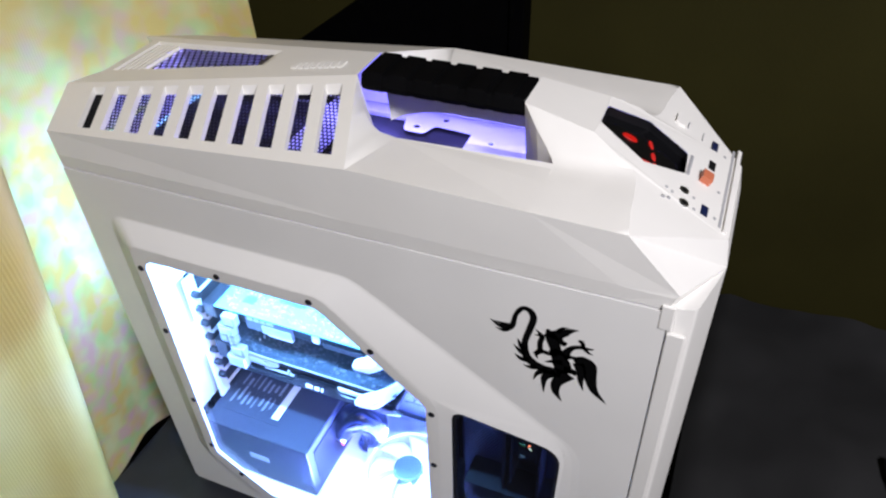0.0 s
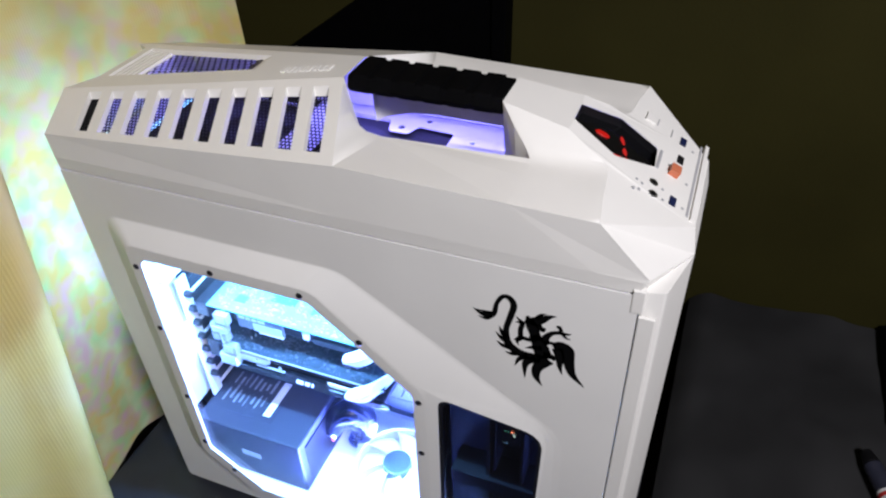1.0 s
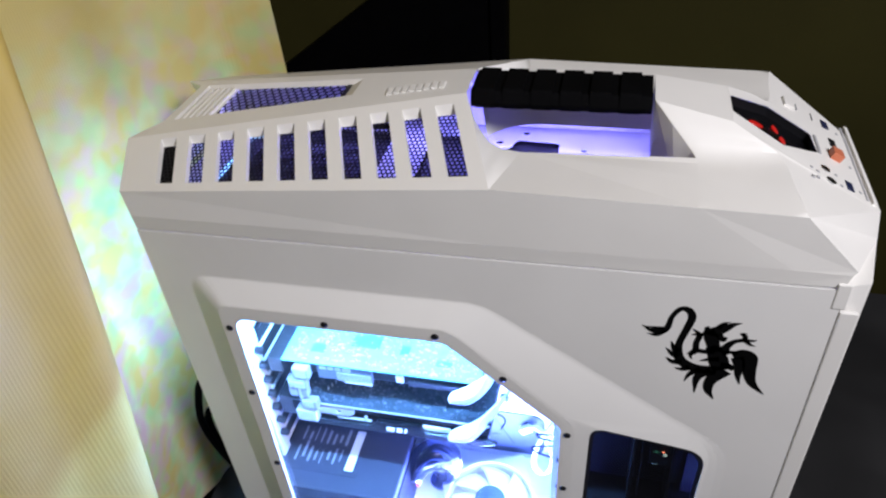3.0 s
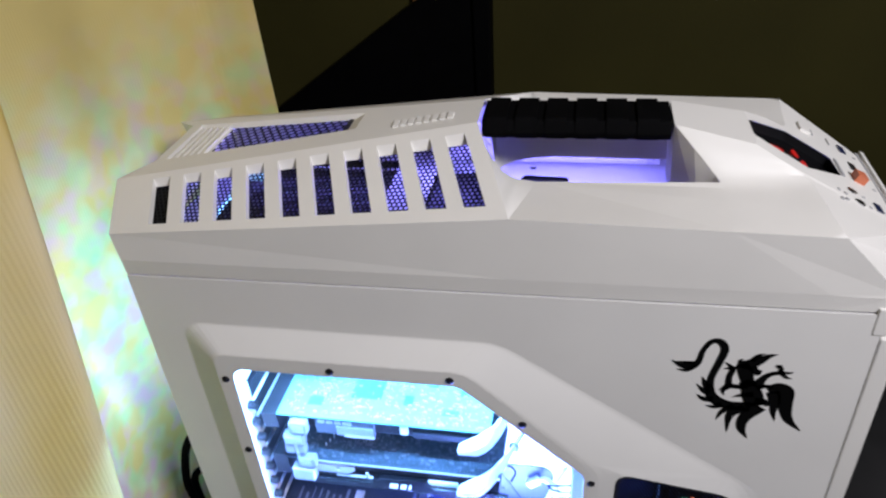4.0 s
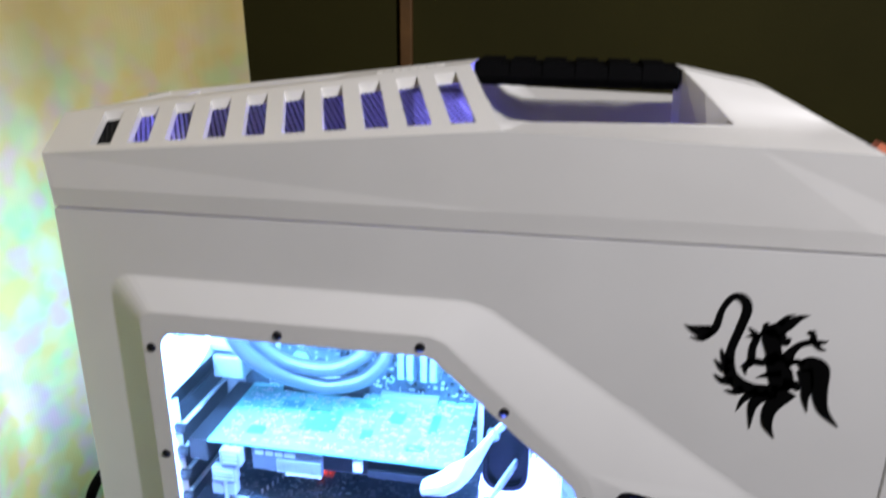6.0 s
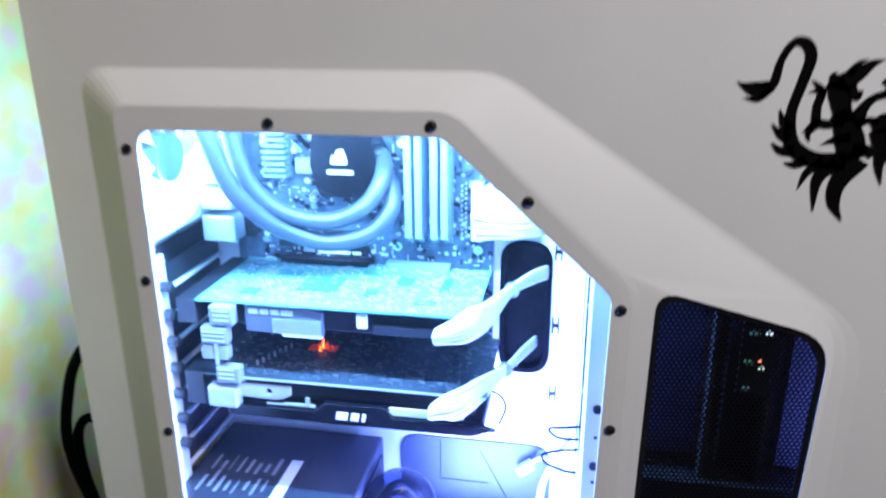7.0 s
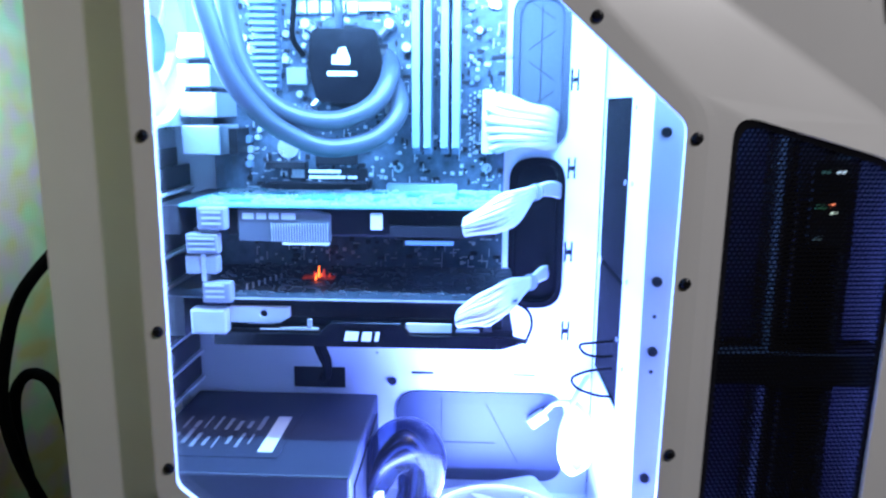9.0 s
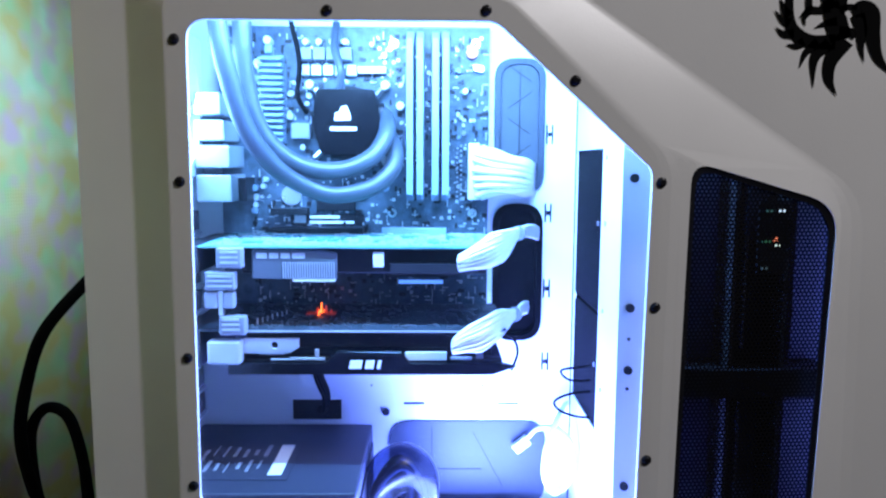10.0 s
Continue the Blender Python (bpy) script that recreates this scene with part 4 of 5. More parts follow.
def fan(name, m, size, label, frame_mat, blade_mat):
    """A case fan lying in its own xy plane: square frame, hub, curved blades."""
    t = thing(name, label, "fan")
    h, r = size / 2, size * 0.475
    part("fan_frame", plate(rounded(rect(-h, h, -h, h), size * 0.06, 4), [circle(0, 0, r, 36)], -0.012, 0.012, "xy"), frame_mat, t, bevel=0.001)
    part("hub", rod((0, 0, -0.011), (0, 0, 0.011), size * 0.17, n=28), HUBMAT, t, "pale blue hub", bevel=0.002)
    for k in range(7):
        bm = bmesh.new()
        g = []
        for i in range(6):
            q = i / 5
            rr = size * 0.165 + (r * 0.95 - size * 0.165) * q
            row = []
            for j in range(5):
                a = 2 * math.pi * k / 7 + (j / 4 - 0.5) * (0.95 - 0.2 * q) + 0.35 * q
                row.append(bm.verts.new((rr * math.cos(a), rr * math.sin(a), -0.007 + 0.014 * j / 4)))
            g.append(row)
        for a, b in zip(g, g[1:]):
            for j in range(4):
                bm.faces.new((a[j], a[j + 1], b[j + 1], b[j]))
        part("blade", bm, blade_mat, t, smooth=True, solid=0.0012)
    for k in range(4):
        a = math.pi / 4 + k * math.pi / 2
        part("strut", rod((size * 0.16 * math.cos(a), size * 0.16 * math.sin(a), -0.010), (r * 1.005 * math.cos(a), r * 1.005 * math.sin(a), -0.010), 0.0022, n=8), frame_mat, t)
    t.matrix_basis = m
    return t


HUBMAT = shader("pale_hub_plastic", (0.10, 0.17, 0.28), 0.45, vary=0.06)
BLADE = shader("frosted_blade", (0.72, 0.75, 0.8), 0.4, vary=0.04)
BLADE.node_tree.nodes["Principled BSDF"].inputs["Emission Color"].default_value = (0.45, 0.65, 1.0, 1)     # lit from within
BLADE.node_tree.nodes["Principled BSDF"].inputs["Emission Strength"].default_value = 1.3
fan("rear_fan", pose(-0.0015, 0.118, 0.378, 0, 90, 0), 0.118, "white case fan at the rear of the case", WHITE, BLADE)
fan("bottom_fan", pose(0.262, 0.120, -0.0018, 0, 0, 20), 0.118, "white lit fan on the case floor", WHITE, BLADE)


def motherboard():
    t = thing("motherboard", "dark circuit board with slots, heatsinks and many parts", "circuit board")
    part("board", boxes((0.020, 0.2645, 0.1985, 0.2002, 0.148, 0.4525)), BOARD, t)
    for x in (0.1930, 0.2020, 0.2155, 0.2245):
        s = part("memory_slot", boxes((x - 0.0035, x + 0.0035, 0.190, 0.1984, 0.298, 0.447)), DIMM, t, "blue memory slot", bevel=0.0006)
        part("memory_module", boxes((x - 0.0030, x + 0.0030, 0.168, 0.1902, 0.303, 0.438)), DIMMTOP, s, "memory module with pale edge", bevel=0.0005)
        part("slot_latch", boxes((x - 0.003, x + 0.003, 0.178, 0.1898, 0.2975, 0.3025)), DIMM, s)
    hs = part("heatsink", boxes((0.060, 0.080, 0.191, 0.1984, 0.348, 0.426)), DIMM, t, "finned blue heatsink")
    for k in range(14):
        z = 0.350 + 0.0054 * k
        part("fin", boxes((0.0595, 0.0805, 0.178, 0.1908, z, z + 0.0022)), DIMMTOP, hs)
    for k in range(5):
        x = 0.094 + 0.0105 * k
        part("choke", boxes((x, x + 0.009, 0.190, 0.1984, 0.408, 0.418)), CHIP, t, bevel=0.001)
    for k in range(4):
        x = 0.095 + 0.0118 * k
        part("regulator", boxes((x, x + 0.0105, 0.186, 0.1984, 0.4215, 0.4325)), GREYBLK, t, bevel=0.0008)
        part("can_capacitor", rod((x + 0.005, 0.1984, 0.4375), (x + 0.005, 0.188, 0.4375), 0.0028, n=14), LABEL, t)
    for x, z in ((0.0665, 0.4385), (0.0575, 0.4185), (0.0585, 0.3795), (0.184, 0.382)):
        part("can_capacitor", rod((x, 0.1984, z), (x, 0.187, z), 0.0036, n=14), LABEL, t)
    part("header_socket", boxes((0.146, 0.171, 0.190, 0.1984, 0.4105, 0.4165)), PORT, t)
    part("header_socket", boxes((0.086, 0.103, 0.188, 0.1984, 0.352, 0.366)), GREYBLK, t, bevel=0.001)
    part("heatsink_clamp", boxes((0.0645, 0.0715, 0.183, 0.1905, 0.4265, 0.4345)), DIMMTOP, t, bevel=0.002)
    for x1, z0, z1 in ((0.034, 0.371, 0.389), (0.037, 0.349, 0.366), (0.041, 0.326, 0.345), (0.042, 0.297, 0.320)):
        part("rear_port", boxes((0.0115, x1, 0.150, 0.1984, z0, z1)), PORT, t, "bare metal rear port block", bevel=0.0012)
    part("port_shadow_block", boxes((0.043, 0.050, 0.168, 0.1984, 0.297, 0.317)), BLACK, t)
    part("expansion_slot", boxes((0.167, 0.226, 0.187, 0.1984, 0.2655, 0.272)), DIMMTOP, t, "pale blue expansion slot", bevel=0.0005)
    part("expansion_slot", boxes((0.066, 0.150, 0.187, 0.1984, 0.2665, 0.272)), BLACK, t, bevel=0.0005)
    part("expansion_slot", boxes((0.066, 0.100, 0.187, 0.1984, 0.2835, 0.2895)), BLACK, t, bevel=0.0005)
    part("print_panel", boxes((0.083, 0.150, 0.1975, 0.1984, 0.2735, 0.2835)), BLACK, t)
    for x0, x1, z0, z1 in ((0.086, 0.0965, 0.2755, 0.2825), (0.100, 0.1275, 0.2798, 0.2825), (0.100, 0.141, 0.2750, 0.2775), (0.076, 0.082, 0.277, 0.281)):
        part("printed_mark", boxes((x0, x1, 0.1968, 0.1974, z0, z1)), LABEL, t)
    part("board_chip", boxes((0.107, 0.142, 0.193, 0.1984, 0.287, 0.298)), BLACK, t, bevel=0.0008)
    part("battery", rod((0.084, 0.1984, 0.301), (0.084, 0.194, 0.301), 0.009, n=24), STEEL, t)
    for x, z in ((0.176, 0.285), (0.250, 0.285), (0.178, 0.438), (0.252, 0.438), (0.032, 0.438)):
        part("mount_hole", plate(circle(x, z, 0.0042, 18), [circle(x, z, 0.0020, 18)], 0.1975, 0.1984), STEEL, t)
    part("power_socket", boxes((0.2455, 0.2555, 0.184, 0.1984, 0.298, 0.349)), LABEL, t, "white power socket", bevel=0.0008)
    for k in range(22):
        part("pin", boxes((0.2350 + 0.0035 * (k % 2), 0.2366 + 0.0035 * (k % 2), 0.193, 0.1984, 0.300 + 0.0022 * k, 0.3012 + 0.0022 * k)), CHIP, t)
    part("red_button", rod((0.2485, 0.1984, 0.4295), (0.2485, 0.191, 0.4295), 0.0055, n=18), shader("red_button", (0.45, 0.04, 0.05), 0.35), t, "red power button")
    # capacitors one by one
    for k in range(34):
        x, z = rnd.choice([(rnd.uniform(0.084, 0.104), rnd.uniform(0.315, 0.40)), (rnd.uniform(0.168, 0.187), rnd.uniform(0.30, 0.43)), (rnd.uniform(0.232, 0.258), rnd.uniform(0.352, 0.425)), (rnd.uniform(0.09, 0.175), rnd.uniform(0.42, 0.44)), (rnd.uniform(0.05, 0.062), rnd.uniform(0.275, 0.43))])
        r = rnd.uniform(0.0016, 0.0034)
        part("capacitor", rod((x, 0.1984, z), (x, 0.1984 - rnd.uniform(0.004, 0.009), z), r, n=12), rnd.choice([CHIP, CHIP, DIMM, STEEL]), t)
    # the tiny soldered parts and traces that no one could count
    bm = bmesh.new()
    for k in range(900):
        x, z = rnd.uniform(0.046, 0.262), rnd.uniform(0.150, 0.444)
        if 0.106 < x < 0.170 and 0.333 < z < 0.40:
            continue
        w, h = rnd.choice([(0.0012, 0.0022), (0.0022, 0.0012), (0.003, 0.003), (0.0015, 0.0015), (0.0055, 0.0007), (0.0007, 0.007)])
        boxes((x, x + w, 0.1984 - rnd.uniform(0.0006, 0.002), 0.1984, z, z + h), bm=bm)
    o = part("soldered_parts", bm, CHIP, t, "tiny soldered parts")
    o["kind"] = "stuff"
    bm = bmesh.new()
    for k in range(500):
        x, z = rnd.uniform(0.046, 0.260), rnd.uniform(0.150, 0.442)
        w, h = rnd.choice([(0.004, 0.004), (0.002, 0.005), (0.006, 0.003), (0.003, 0.002)])
        boxes((x, x + w, 0.1984 - rnd.uniform(0.0006, 0.0025), 0.1984, z, z + h), bm=bm)
    o = part("small_chips", bm, BLACK, t, "tiny black chips")
    o["kind"] = "stuff"


DIMMTOP = shader("pale_blue_grey_plastic", (0.20, 0.28, 0.36), 0.4, vary=0.1)
PORT = shader("dull_port_metal", (0.50, 0.52, 0.55), 0.4, metal=0.5, vary=0.1)
motherboard()


def cooler():
    t = thing("liquid_cooler", "liquid cooler pump block with two thick grey hoses", "cooler")
    block = rounded([(0.112, 0.394), (0.163, 0.394), (0.168, 0.366), (0.160, 0.338), (0.116, 0.338), (0.109, 0.366)], 0.006, 4)
    part("pump_block", plate(block, [], 0.164, 0.190), GLOSS, t, "glossy black pump block", bevel=0.0025, seg=3)
    part("base_ring", plate(circle(0.138, 0.366, 0.033, 30), [circle(0.138, 0.366, 0.026, 30)], 0.186, 0.1975), BLACK, t)
    for a in (45, 135, 225, 315):
        x, z = 0.138 + 0.047 * math.cos(radians(a)), 0.366 + 0.047 * math.sin(radians(a))
        part("mount_arm", rod((0.138 + 0.03 * math.cos(radians(a)), 0.190, 0.366 + 0.03 * math.sin(radians(a))), (x, 0.190, z), 0.0028, n=8), STEEL, t)
        part("mount_screw", rod((x, 0.1984, z), (x, 0.178, z), 0.0038, n=14), STEEL, t)
    part("logo_mark", plate([(0.128, 0.367), (0.142, 0.367), (0.1425, 0.371), (0.139, 0.380), (0.134, 0.379), (0.132, 0.374), (0.129, 0.374)], [], 0.1629, 0.1638), LABEL, t, "plain white mark")
    part("logo_bar", boxes((0.1245, 0.1475, 0.1629, 0.1638, 0.3585, 0.3618)), LABEL, t)
    part("hose", tube([(0.050, 0.080, 0.490), (0.053, 0.083, 0.435), (0.057, 0.088, 0.402), (0.067, 0.102, 0.358), (0.085, 0.120, 0.328), (0.108, 0.135, 0.311), (0.132, 0.142, 0.304), (0.163, 0.150, 0.311), (0.180, 0.160, 0.330), (0.176, 0.174, 0.352), (0.160, 0.178, 0.356)], 0.0075, 16, 8), TUBE, t, "thick grey rubber hose", smooth=True)
    part("hose", tube([(0.068, 0.108, 0.490), (0.064, 0.110, 0.430), (0.065, 0.114, 0.395), (0.073, 0.119, 0.360), (0.090, 0.127, 0.337), (0.112, 0.135, 0.326), (0.139, 0.140, 0.325), (0.163, 0.148, 0.337), (0.174, 0.160, 0.358), (0.170, 0.176, 0.372), (0.158, 0.178, 0.374)], 0.0075, 16, 8), TUBE, t, "thick grey rubber hose", smooth=True)
    for z in (0.356, 0.374):
        part("hose_fitting", rod((0.158, 0.178, z), (0.170, 0.178, z), 0.0095, n=18), BLACK, t)
    part("pump_wire", tube([(0.133, 0.17, 0.393), (0.134, 0.165, 0.41), (0.128, 0.17, 0.43), (0.129, 0.18, 0.452)], 0.0035, 8), TUBE, t, smooth=True)
    part("pump_wire", tube([(0.100, 0.19, 0.375), (0.094, 0.18, 0.39), (0.096, 0.18, 0.42), (0.088, 0.185, 0.455)], 0.0022, 8), RUBBER, t, smooth=True)


cooler()


def card_top():
    t = thing("graphics_card", "graphics card with a bright green circuit board on top", "graphics card", "graphics cards")
    part("circuit_board", boxes((0.030, 0.2625, 0.092, 0.1985, 0.2642, 0.2660)), PCBTOP, t, "green soldered circuit board")
    bm = bmesh.new()
    for k in range(620):
        x, y = rnd.uniform(0.035, 0.258), rnd.uniform(0.095, 0.195)
        w, d = rnd.choice([(0.002, 0.001), (0.001, 0.002), (0.004, 0.002), (0.0015, 0.0015), (0.006, 0.0008)])
        boxes((x, x + w, y, y + d, 0.2660, 0.2660 + rnd.uniform(0.0005, 0.0016)), bm=bm)
    o = part("soldered_parts", bm, CHIP, t, "tiny soldered parts")
    o["kind"] = "stuff"
    for x, y, w, d in ((0.105, 0.125, 0.034, 0.034), (0.060, 0.110, 0.016, 0.012), (0.075, 0.160, 0.020, 0.010), (0.165, 0.120, 0.010, 0.014), (0.185, 0.150, 0.014, 0.020), (0.210, 0.110, 0.018, 0.008), (0.225, 0.140, 0.008, 0.030), (0.150, 0.170, 0.020, 0.008)):
        part("back_plate_piece", boxes((x, x + w, y, y + d, 0.2660, 0.2672)), PCBMID, t, bevel=0.0004)
    part("shroud", boxes((0.062, 0.256, 0.098, 0.190, 0.243, 0.2640)), BLACK, t, "black shroud", bevel=0.002)
    part("fan_plate", plate([(0.071, 0.2395), (0.138, 0.2395), (0.138, 0.2600), (0.125, 0.2625), (0.071, 0.2625)], [], 0.0945, 0.0978), GREYDARK, t, "grey plate with a brand mark", bevel=0.001)
    for k in range(22):
        x = 0.0955 + 0.0019 * k
        part("fin", boxes((x, x + 0.0007, 0.0930, 0.0944, 0.2400, 0.2530)), CHIP, t)
    for x0, x1 in ((0.075, 0.083), (0.085, 0.092), (0.094, 0.101), (0.103, 0.113)):
        part("brand_bar", boxes((x0, x1, 0.0938, 0.0944, 0.2558, 0.2602)), CHIP, t)
    part("light_strip", boxes((0.103, 0.1365, 0.0935, 0.0985, 0.2375, 0.2393)), LABEL, t)
    part("clip", boxes((0.1665, 0.175, 0.0935, 0.0975, 0.249, 0.261)), LABEL, t, bevel=0.0008)
    part("heat_block", boxes((0.180, 0.250, 0.0948, 0.0978, 0.2445, 0.2520)), DARKSTEEL, t)
    part("card_bracket", boxes((0.012, 0.0295, 0.092, 0.1985, 0.2440, 0.2655)), DARKSTEEL, t, bevel=0.0008)
    part("fan_ring", plate(circle(0.110, 0.145, 0.040, 28), [circle(0.110, 0.145, 0.037, 28)], 0.2395, 0.2428, "xy"), BLACK, t)
    part("fan_ring", plate(circle(0.205, 0.145, 0.040, 28), [circle(0.205, 0.145, 0.037, 28)], 0.2395, 0.2428, "xy"), BLACK, t)


PCBMID = shader("blue_green_board_piece", (0.06, 0.22, 0.24), 0.35, vary=0.2, scale=80)
GREYDARK = shader("grey_shroud_plastic", (0.09, 0.10, 0.12), 0.4, vary=0.1)


def card_low():
    t = thing("graphics_card", "black graphics card with a brand mark and red glow", "graphics card", "graphics cards")
    part("circuit_board", boxes((0.030, 0.272, 0.090, 0.1985, 0.1980, 0.1996)), PCB, t, "dark circuit board")
    part("board_edge", boxes((0.062, 0.272, 0.0885, 0.0899, 0.1978, 0.1992)), CHIP, t)
    bm = bmesh.new()
    for k in range(520):
        x, y = rnd.uniform(0.035, 0.268), rnd.uniform(0.094, 0.195)
        w, d = rnd.choice([(0.002, 0.001), (0.001, 0.002), (0.004, 0.003), (0.0015, 0.0015), (0.005, 0.0007)])
        boxes((x, x + w, y, y + d, 0.1996, 0.1996 + rnd.uniform(0.0005, 0.0018)), bm=bm)
    o = part("soldered_parts", bm, GREYDARK, t, "tiny soldered parts")
    o["kind"] = "stuff"
    part("heatsink_block", boxes((0.066, 0.262, 0.100, 0.190, 0.176, 0.1978)), DARKSTEEL, t, bevel=0.001)
    part("side_rail", boxes((0.066, 0.236, 0.0935, 0.0998, 0.184, 0.1965)), BLACK, t, bevel=0.001)
    face = [(0.052, 0.1640), (0.262, 0.1640), (0.281, 0.1705), (0.268, 0.1735), (0.196, 0.1735), (0.189, 0.1825), (0.138, 0.1825), (0.128, 0.1735), (0.052, 0.1735)]
    part("face_plate", plate(face, [], 0.0865, 0.0930), GLOSS, t, "glossy black face plate", bevel=0.0012)
    part("shroud", boxes((0.056, 0.270, 0.0932, 0.188, 0.1642, 0.1758)), BLACK, t, bevel=0.002)
    for x0, x1 in ((0.1475, 0.1585), (0.1600, 0.1680), (0.1695, 0.1735)):
        part("brand_bar", plate([(x0, 0.1692), (x1 - 0.0012, 0.1692), (x1, 0.1758), (x0 + 0.0014, 0.1758)], [], 0.0856, 0.0864), LABEL, t)
    for x0, x1, z0, z1, m in ((0.100, 0.128, 0.1745, 0.1768, CHIP), (0.120, 0.1235, 0.1768, 0.1835, CHIP), (0.085, 0.100, 0.1745, 0.1758, CHIP), (0.192, 0.225, 0.1745, 0.1815, LABEL), (0.228, 0.245, 0.175, 0.1775, CHIP), (0.248, 0.254, 0.176, 0.184, STEEL), (0.076, 0.096, 0.1790, 0.1815, CHIP)):
        part("heat_fin", boxes((x0, x1, 0.0905, 0.0931, z0, z1)), m, t, bevel=0.0005)
    part("bracket_block", boxes((0.038, 0.064, 0.080, 0.0925, 0.1735, 0.1925)), CHIP, t, "white plastic end block", bevel=0.002)
    part("card_bracket", boxes((0.012, 0.0295, 0.092, 0.1985, 0.168, 0.1990)), DARKSTEEL, t, bevel=0.0008)
    # hot pieces are the light itself, dull ones its reflected red glow
    hot, dull = glow("red_led", (1.0, 0.13, 0.02), 9), glow("dull_red_glow", (1.0, 0.06, 0.02), 0.8)
    for x, y, w, h, m in ((0.1165, 0.150, 0.0011, 0.0105, hot), (0.1150, 0.146, 0.0009, 0.0050, hot), (0.1184, 0.152, 0.0008, 0.0042, hot), (0.1130, 0.150, 0.0018, 0.0060, dull), (0.1206, 0.149, 0.0022, 0.0080, dull), (0.1248, 0.151, 0.0016, 0.0040, dull)):
        bm = rod((x, y, 0.1996), (x + 0.0006, y, 0.1996 + h), w, 0.35 * w, n=8)
        part("red_light", bm, m, t, "piece of the red indicator light and its glow")
    # glowing patch stands in for red light falling on the board
    bm = boxes((0.1040, 0.1290, 0.146, 0.156, 0.1997, 0.2008))
    part("red_light", bm, glow("dim_red_glow", (1.0, 0.08, 0.02), 0.25), t)
    part("metal_side", plate([(0.064, 0.1800), (0.100, 0.1800), (0.108, 0.1850), (0.108, 0.1925), (0.064, 0.1925)], [circle(0.0885, 0.1870, 0.0028, 14)], 0.0900, 0.0930), CHIP, t, "silver side plate", bevel=0.0006)
    for k in range(7):
        part("solder_row", boxes((0.070 + 0.0028 * k, 0.0712 + 0.0028 * k, 0.110 + 0.006 * k, 0.112 + 0.006 * k, 0.1996, 0.2040)), CHIP, t)


card_top()
card_low()


def bridge_link():
    t = thing("card_bridge", "silver flexible bridge linking both graphics cards", "connector")
    for x0, x1, z0, z1, m in ((0.047, 0.067, 0.2495, 0.2655, GREYBLK), (0.038, 0.061, 0.2325, 0.2470, GREYBLK), (0.037, 0.0475, 0.2180, 0.2310, GREYBLK), (0.0515, 0.060, 0.2180, 0.2310, GREYBLK), (0.048, 0.0685, 0.1970, 0.2120, GREYBLK)):
        part("bridge_block", boxes((x0, x1, 0.080, 0.0900, z0, z1)), m, t, bevel=0.0014)
    part("bridge_strap", boxes((0.0478, 0.0512, 0.082, 0.0895, 0.2125, 0.2320)), CHIP, t)
    for z in (0.2535, 0.2575, 0.2615, 0.2010, 0.2050, 0.2090):
        part("bridge_ridge", boxes((0.0505, 0.0640, 0.0793, 0.0799, z, z + 0.0016)), CHIP, t)
    for z in (0.2355, 0.2395, 0.2430):
        part("bridge_ridge", boxes((0.040, 0.059, 0.0786, 0.0799, z, z + 0.0012)), CHIP, t)


bridge_link()
tagged(put("blue_indicator", boxes((0.182, 0.223, 0.1945, 0.1978, 0.2195, 0.2225)), glow("blue_led", (0.10, 0.30, 1.0), 2.5)), "blue lit strip on the circuit board", "indicator")


def power_supply():
    t = thing("power_supply", "dark grey power supply with a printed label", "power supply")
    part("casing", boxes((-0.004, 0.157, 0.046, 0.196, -0.0135, 0.084)), PSUMAT, t, "dark grey steel casing", bevel=0.002)
    part("label_sheet", boxes((0.006, 0.100, 0.070, 0.160, 0.0842, 0.0846)), PSUMAT, t, "dark printed label")
    part("white_label", boxes((0.083, 0.094, 0.078, 0.140, 0.0848, 0.0852)), LABEL, t, "white sticker")
    for k in range(16):
        x = 0.012 + 0.0085 * (k % 8)
        y0 = 0.082 + 0.030 * (k // 8) + rnd.uniform(0, 0.01)
        part("printed_bar", boxes((x, x + rnd.uniform(0.0012, 0.004), y0, y0 + rnd.uniform(0.010, 0.026), 0.0848, 0.0851)), GREYBLK, t)
    part("side_mark", boxes((0.060, 0.090, 0.0452, 0.0459, 0.030, 0.040)), GREYMARK, t)
    part("socket_panel", boxes((0.1572, 0.1585, 0.060, 0.185, 0.005, 0.070)), BLACK, t)


PSUMAT = shader("dark_grey_powder_coat", (0.028, 0.031, 0.048), 0.5, vary=0.1, bump=0.25, bump_scale=1500)
power_supply()


def bundle(name, pts, n, spread, r, mat, label, ties=(), fan_out=0.35):
    t = thing(name, label, "cable")
    for k in range(n):
        a = 2 * math.pi * k / n + 0.3
        q = []
        for i, p in enumerate(pts):
            w = i / (len(pts) - 1)
            s = spread * (1 + fan_out * math.sin(math.pi * min(1, w * 1.25))) * (1 - 0.45 * w) * rnd.uniform(0.9, 1.1) * (1, 0.72, 0.42)[k % 3]
            q.append((p[0] + 0.3 * s * math.cos(a), p[1] + 0.7 * s * math.cos(a), p[2] + s * math.sin(a)))
        part("wire", tube(q, r, 7, 5), mat, t, smooth=True)
    for p, d in ties:
        part("cable_tie", rod(p, (p[0] + d[0], p[1] + d[1], p[2] + d[2]), 0.6 * spread + r * 1.4, n=14), RUBBER, t)
    return t


